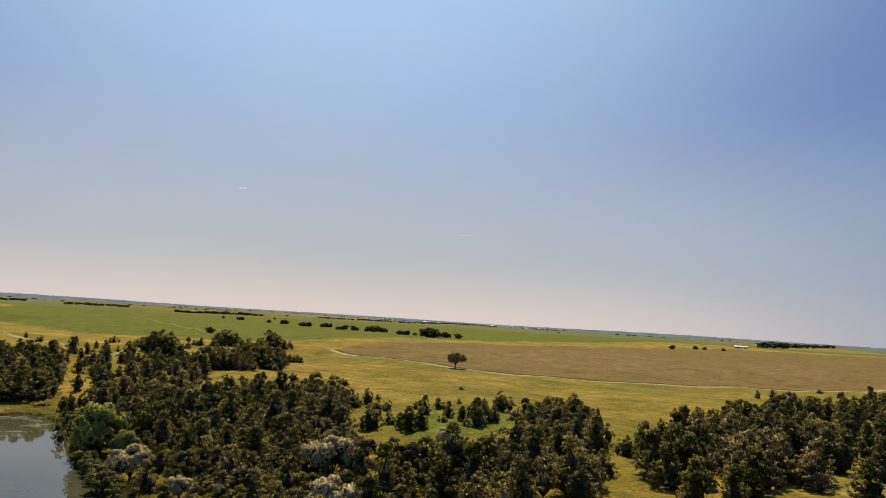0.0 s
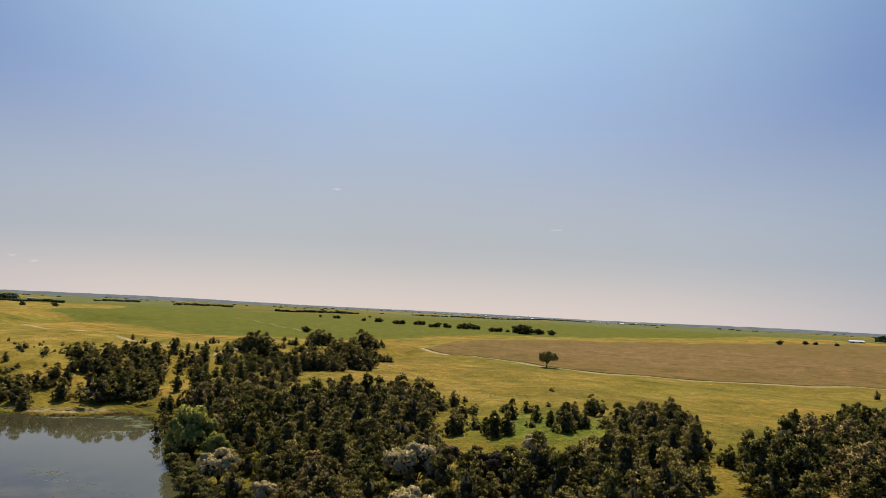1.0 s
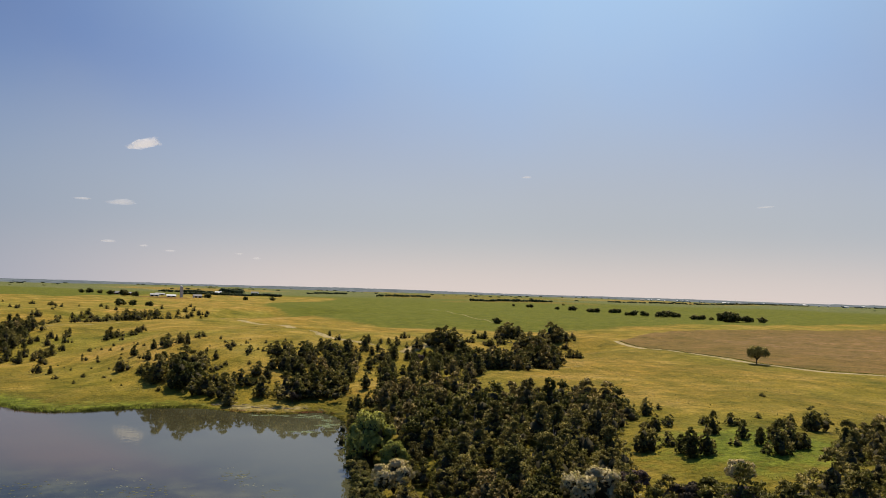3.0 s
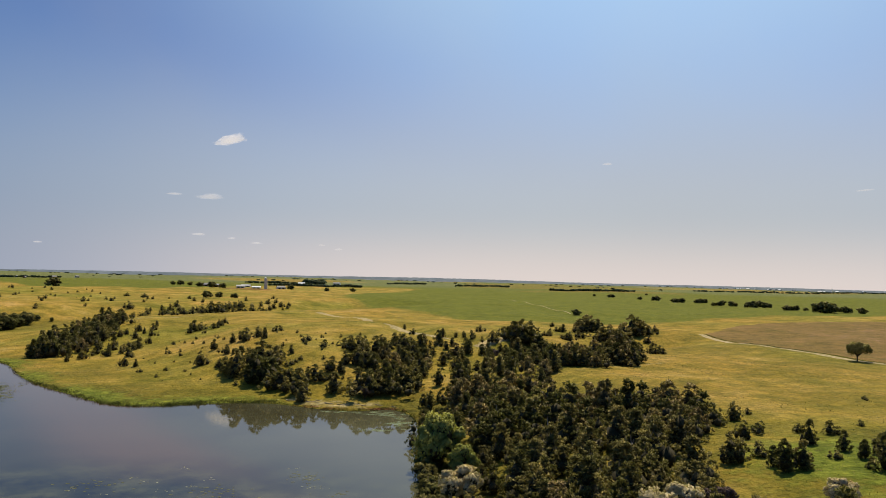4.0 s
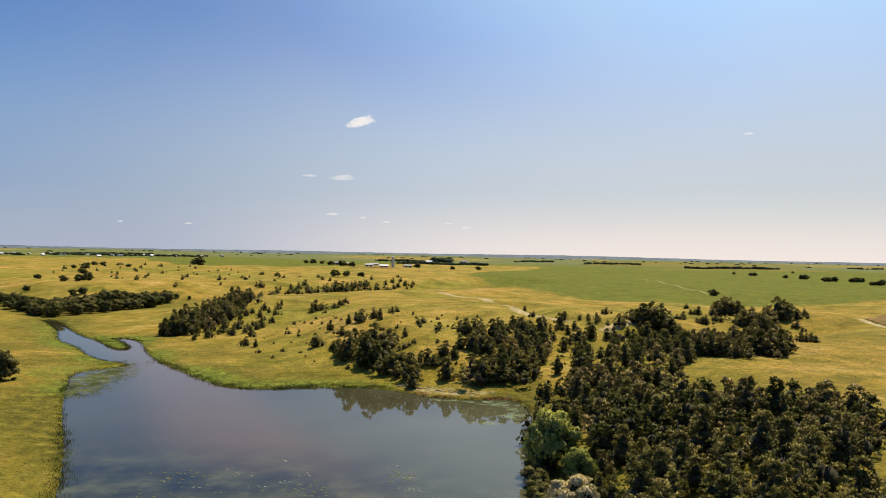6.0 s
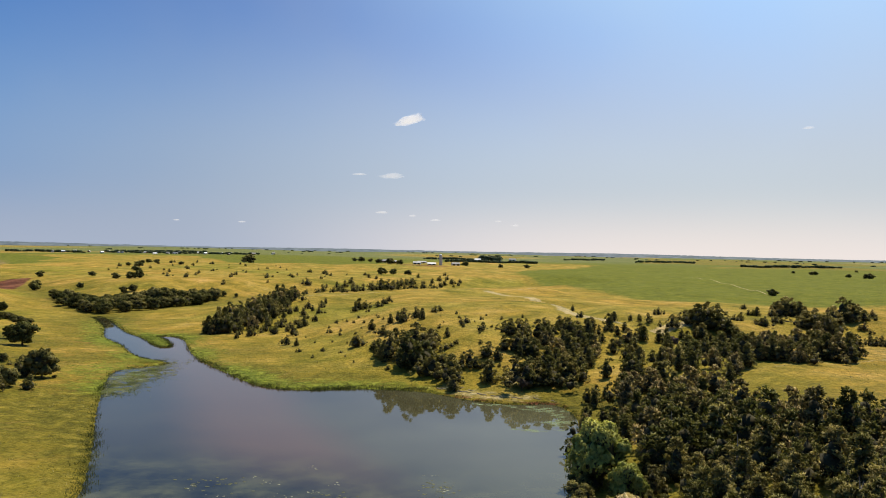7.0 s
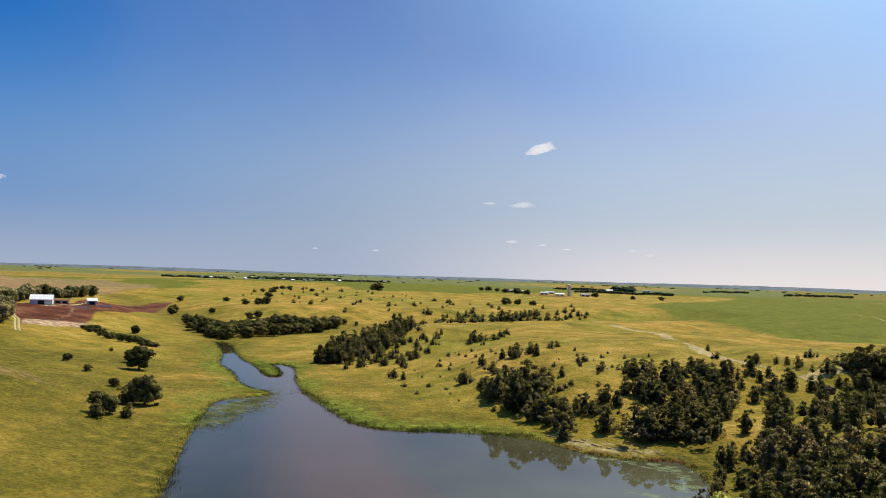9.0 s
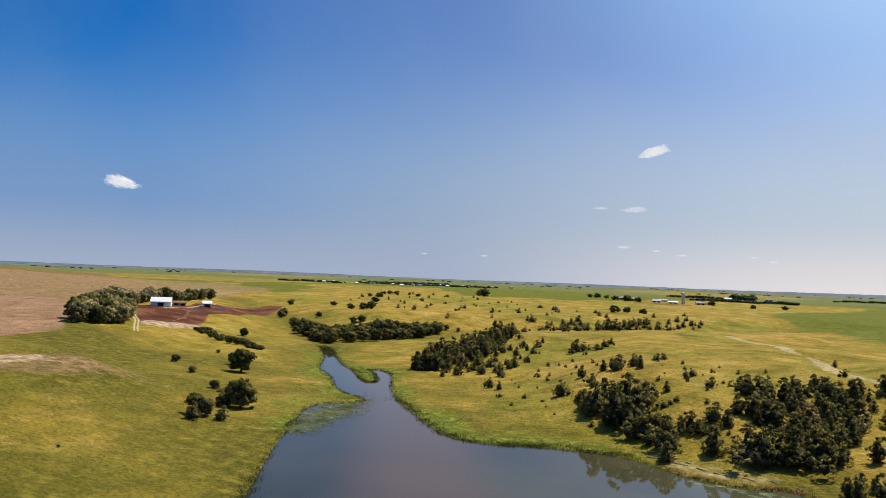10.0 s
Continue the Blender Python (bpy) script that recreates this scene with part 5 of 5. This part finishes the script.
patchy = np.sin(marsh[:, 0] / 1.3 + 1.5 * np.sin(marsh[:, 1] / 2.1)) * np.sin(marsh[:, 1] / 1.9) > -0.35
tufts("marsh_plants", marsh[patchy], 0.3, "patchy green marsh plants standing in shallow water", "marsh plants", GRASSY)
field = g.uniform((-190, 60), (150, 400), (26000, 2))
keepers = away(field[:, 0], field[:, 1], SHORE, True) > 2
clumped = np.sin(field[:, 0] / 9 + 2 * np.sin(field[:, 1] / 17)) * np.sin(field[:, 1] / 7.3) + g.normal(size=len(field)) * 0.5
field = field[keepers & (clumped > 0.1)]
half = len(field) // 3
tufts("dry_grass", field[:half], 0.42, "dry straw-coloured tussocks over the pasture", "grass", STRAW, 4, 0.6)
tufts("pasture_weeds", field[half:], 0.40, "green weeds and tussocks over the pasture", "grass", REED, 4, 0.6)


def mats(name, spots, size, mat, label, category, drawn=1.0, seed=1):
    """Flat uneven rafts of weed lying on the water."""
    q = random.Random(seed)
    vs, fs = [], []
    for x, y in spots:
        s, a0, n = size * q.uniform(0.3, 1.3), q.uniform(0, 6.28), 9
        b = len(vs)
        vs.append((x, y, 0.05))
        for k in range(n):
            a = 2 * math.pi * k / n
            r = s * q.uniform(0.45, 1.1)
            vs.append((x + r * math.cos(a) * drawn, y + r * math.sin(a), 0.012))
        fs += [(b, b + 1 + k, b + 1 + (k + 1) % n) for k in range(n)]
    return tagged(new(name, joined(name, vs, fs, mat)), label, category, kind="stuff")


def near(x, y, sx, sy, n):
    return np.array([x, y]) + g.normal(size=(n, 2)) * (sx, sy)


mats("floating_weed", np.concatenate([near(-34, 150, 3, 2, 36), near(-12, 146, 4, 2, 40), near(2, 154, 1.6, 3, 40), near(-22, 138, 9, 2.5, 40), near(-2, 132, 7, 3, 40), near(8, 140, 3, 4, 30)]), 0.26, ALGAE, "dull green pond weed floating in scattered rafts", "pond weed", 1.4, 2)
mats("floating_clots", np.concatenate([near(x, y, 0.9, 0.6, n) for x, y, n in ((-36, 147, 9), (-24, 152, 7), (-17, 149, 8), (-14, 153, 5), (0, 161, 6), (4, 148, 16), (3, 154, 12), (-21, 161, 5), (-29, 154, 4), (-21, 146, 5), (-30, 144, 6))]), 0.15, SCUM, "pale clots of pond weed on the water", "pond weed", 1.3, 8)
mats("marsh_weed", np.concatenate([near(-98, 232, 4.0, 9, 260), near(-92, 213, 2.5, 4, 80), near(-103, 252, 4, 4, 50)]), 0.9, ALGAE, "dull green weed in the marshy corner", "pond weed", 1.0, 6)
mats("algae_scum", np.concatenate([near(17, 217, 2.5, 2.0, 20), near(21, 207, 1.0, 4.5, 26), near(15, 196, 1.6, 0.4, 9), near(7, 219.5, 5, 0.4, 14), near(-99, 234, 3, 6, 60), near(-92, 212, 2, 4, 20)]), 0.85, FOAM, "pale streaks of algae scum near the bank", "algae", 1.7, 3)


# rank dark growth on the north-west shore and along the field track
strip = line[(line[:, 0] > -95) & (line[:, 0] < -14) & (line[:, 1] > 215)]
strip = strip[g.integers(0, len(strip), 1500)] + g.normal(size=(1500, 2)) * (1.0, 1.3) + (0.5, 1.3)
lumpy = np.sin(strip[:, 0] / 2.3 + 2 * np.sin(strip[:, 1])) + g.normal(size=1500) * 0.7
strip = strip[lumpy > -0.1]
tufts("shore_reeds", strip, 0.6, "tall dark reeds on the shallow shore", "reeds", REED, 6, 0.45)
verge = curve(FIELD_TRACK, False, 500)
lane = np.gradient(verge, axis=0)
lane = np.stack([-lane[:, 1], lane[:, 0]], 1) / np.linalg.norm(lane, axis=1, keepdims=True)
pick = g.integers(0, len(verge), 2600)
verge = verge[pick] + lane[pick] * g.normal(2.9, 0.35, (2600, 1))
tufts("track_verge", verge, 0.42, "dark weedy verge beside the field track", "weeds", REED, 5, 0.5)


def dead_tree(x, y, h, lean):
    e = new("dead_tree")
    e.matrix_basis = pose(x, y, float(height(np.array([x]), np.array([y]))[0]) - 0.1, lean, 0, 40 * lean)
    v, f = tube([(0, 0, 0), (0.05, 0, 0.4 * h), (-0.04, 0.06, 0.75 * h), (0.05, 0, h)], [0.16, 0.13, 0.09, 0.03], 7)
    o = new("trunk", joined("trunk", v, f, DEADWOOD, True))
    o.parent = e
    for k in range(5):
        a, z0 = 2.1 * k, h * (0.4 + 0.1 * k)
        v, f = tube([(0, 0, z0), (0.5 * math.cos(a), 0.5 * math.sin(a), z0 + 0.35), (0.95 * math.cos(a), 0.95 * math.sin(a), z0 + 0.9)], [0.05, 0.035, 0.012], 5)
        o = new("branch", joined("branch", v, f, DEADWOOD, True))
        o.parent = e
    return tagged(e, "bare bleached dead tree standing in the cedar grove", "dead tree", "dead trees")


for x, y, h, lean in ((46, 150, 8.4, 4), (62, 158, 8.0, -6), (40, 172, 8.2, 3), (54, 126, 8.6, 7)):
    dead_tree(x, y, h, lean)


# ---- driftwood and dead sticks on the north bank ----
def log(x, y, turn, length, r):
    q = np.random.default_rng(int(100 + x + y))
    n = 6
    path = [(length * (k / (n - 1) - 0.5), 0.12 * q.normal(), 0.08 * q.normal()) for k in range(n)]
    v, f = tube(path, [r * (1 - 0.5 * k / (n - 1)) for k in range(n)], 6)
    o = new("driftwood_log", joined("driftwood_log", v, f, DEADWOOD, True))
    z = float(height(np.array([x]), np.array([y]))[0])
    o.matrix_basis = pose(x, y, max(z, 0) + r * 0.7, 0, 0, turn)
    return tagged(o, "bleached driftwood log lying on the bank", "log", "driftwood on the bank")


for x, y, turn, length, r in ((-9, 233.2, -12, 3.4, 0.14), (-3, 230.6, -22, 4.2, 0.13), (2, 228, -28, 3.2, 0.14), (6, 226.6, -14, 3.6, 0.13), (-6, 235, -8, 2.6, 0.12), (11, 226, -20, 3.2, 0.13), (-1, 232, 24, 2.2, 0.12), (16, 227, -30, 2.4, 0.10), (20, 226, -45, 3, 0.12), (-4, 234.5, 40, 2.0, 0.1)):
    log(x, y, turn, length, r)


# ---- worn tracks in the grass ----
def on_land(x, y):
    """Height of the ground's own mesh at plan points."""
    gx, gy, z = GRID
    i, j = np.clip(np.searchsorted(gx, x) - 1, 0, len(gx) - 2), np.clip(np.searchsorted(gy, y) - 1, 0, len(gy) - 2)
    u, v = (x - gx[i]) / (gx[i + 1] - gx[i]), (y - gy[j]) / (gy[j + 1] - gy[j])
    return (z[j, i] * (1 - u) + z[j, i + 1] * u) * (1 - v) + (z[j + 1, i] * (1 - u) + z[j + 1, i + 1] * u) * v


def track_strip(name, plan, ruts, width, label, seed=1):
    """Wheel ruts of bare earth along a plan line, lying on the ground with ragged edges."""
    q = np.random.default_rng(seed)
    p = curve(plan, False, 60)
    step = np.concatenate([[0], np.cumsum(np.linalg.norm(np.diff(p, axis=0), axis=1))])
    s = np.arange(0, step[-1], 1.6)
    p = np.stack([np.interp(s, step, p[:, 0]), np.interp(s, step, p[:, 1])], 1)
    d = np.gradient(p, axis=0)
    d = np.stack([-d[:, 1], d[:, 0]], 1) / np.linalg.norm(d, axis=1, keepdims=True)
    vs, fs = [], []
    for off in ruts:
        base = len(vs)
        for e in (-0.5, 0.0, 0.5):
            w = p + d * (off + e * width * (1 + (0.3 * q.normal(size=(len(p), 1)) if e else 0)))
            z = on_land(w[:, 0], w[:, 1]) + (0.07 if e == 0 else 0.02)
            vs += [tuple(v) for v in np.column_stack([w, z])]
        n = len(p)
        for k in range(2):
            fs += [(base + k * n + i, base + k * n + i + 1, base + (k + 1) * n + i + 1, base + (k + 1) * n + i) for i in range(n - 1)]
    me = joined(name, vs, fs, TRACK)
    for f in me.polygons:
        if f.normal.z < 0:
            f.flip()
    return tagged(new(name, me), label, "track", kind="structure")


track_strip("field_track", FIELD_TRACK, (-0.9, 0.9), 1.3, "two pale wheel ruts along the ploughed field", 2)
track_strip("farm_drive", [(-258, 304), (-277, 320), (-292, 333), (-320, 354), (-348, 376)], (-0.8, 0.8), 0.9, "pale earth drive into the farm yard", 3)
track_strip("yard_lane", [(-330, 384), (-336, 408), (-346, 434), (-366, 462), (-392, 490)], (0.0,), 2.6, "pale earth lane from the barn past the shed", 6)
track_strip("crop_track", [(192, 992), (180, 792), (177, 681), (174, 603)], (0.0,), 0.8, "faint pale track through the green crop", 4)
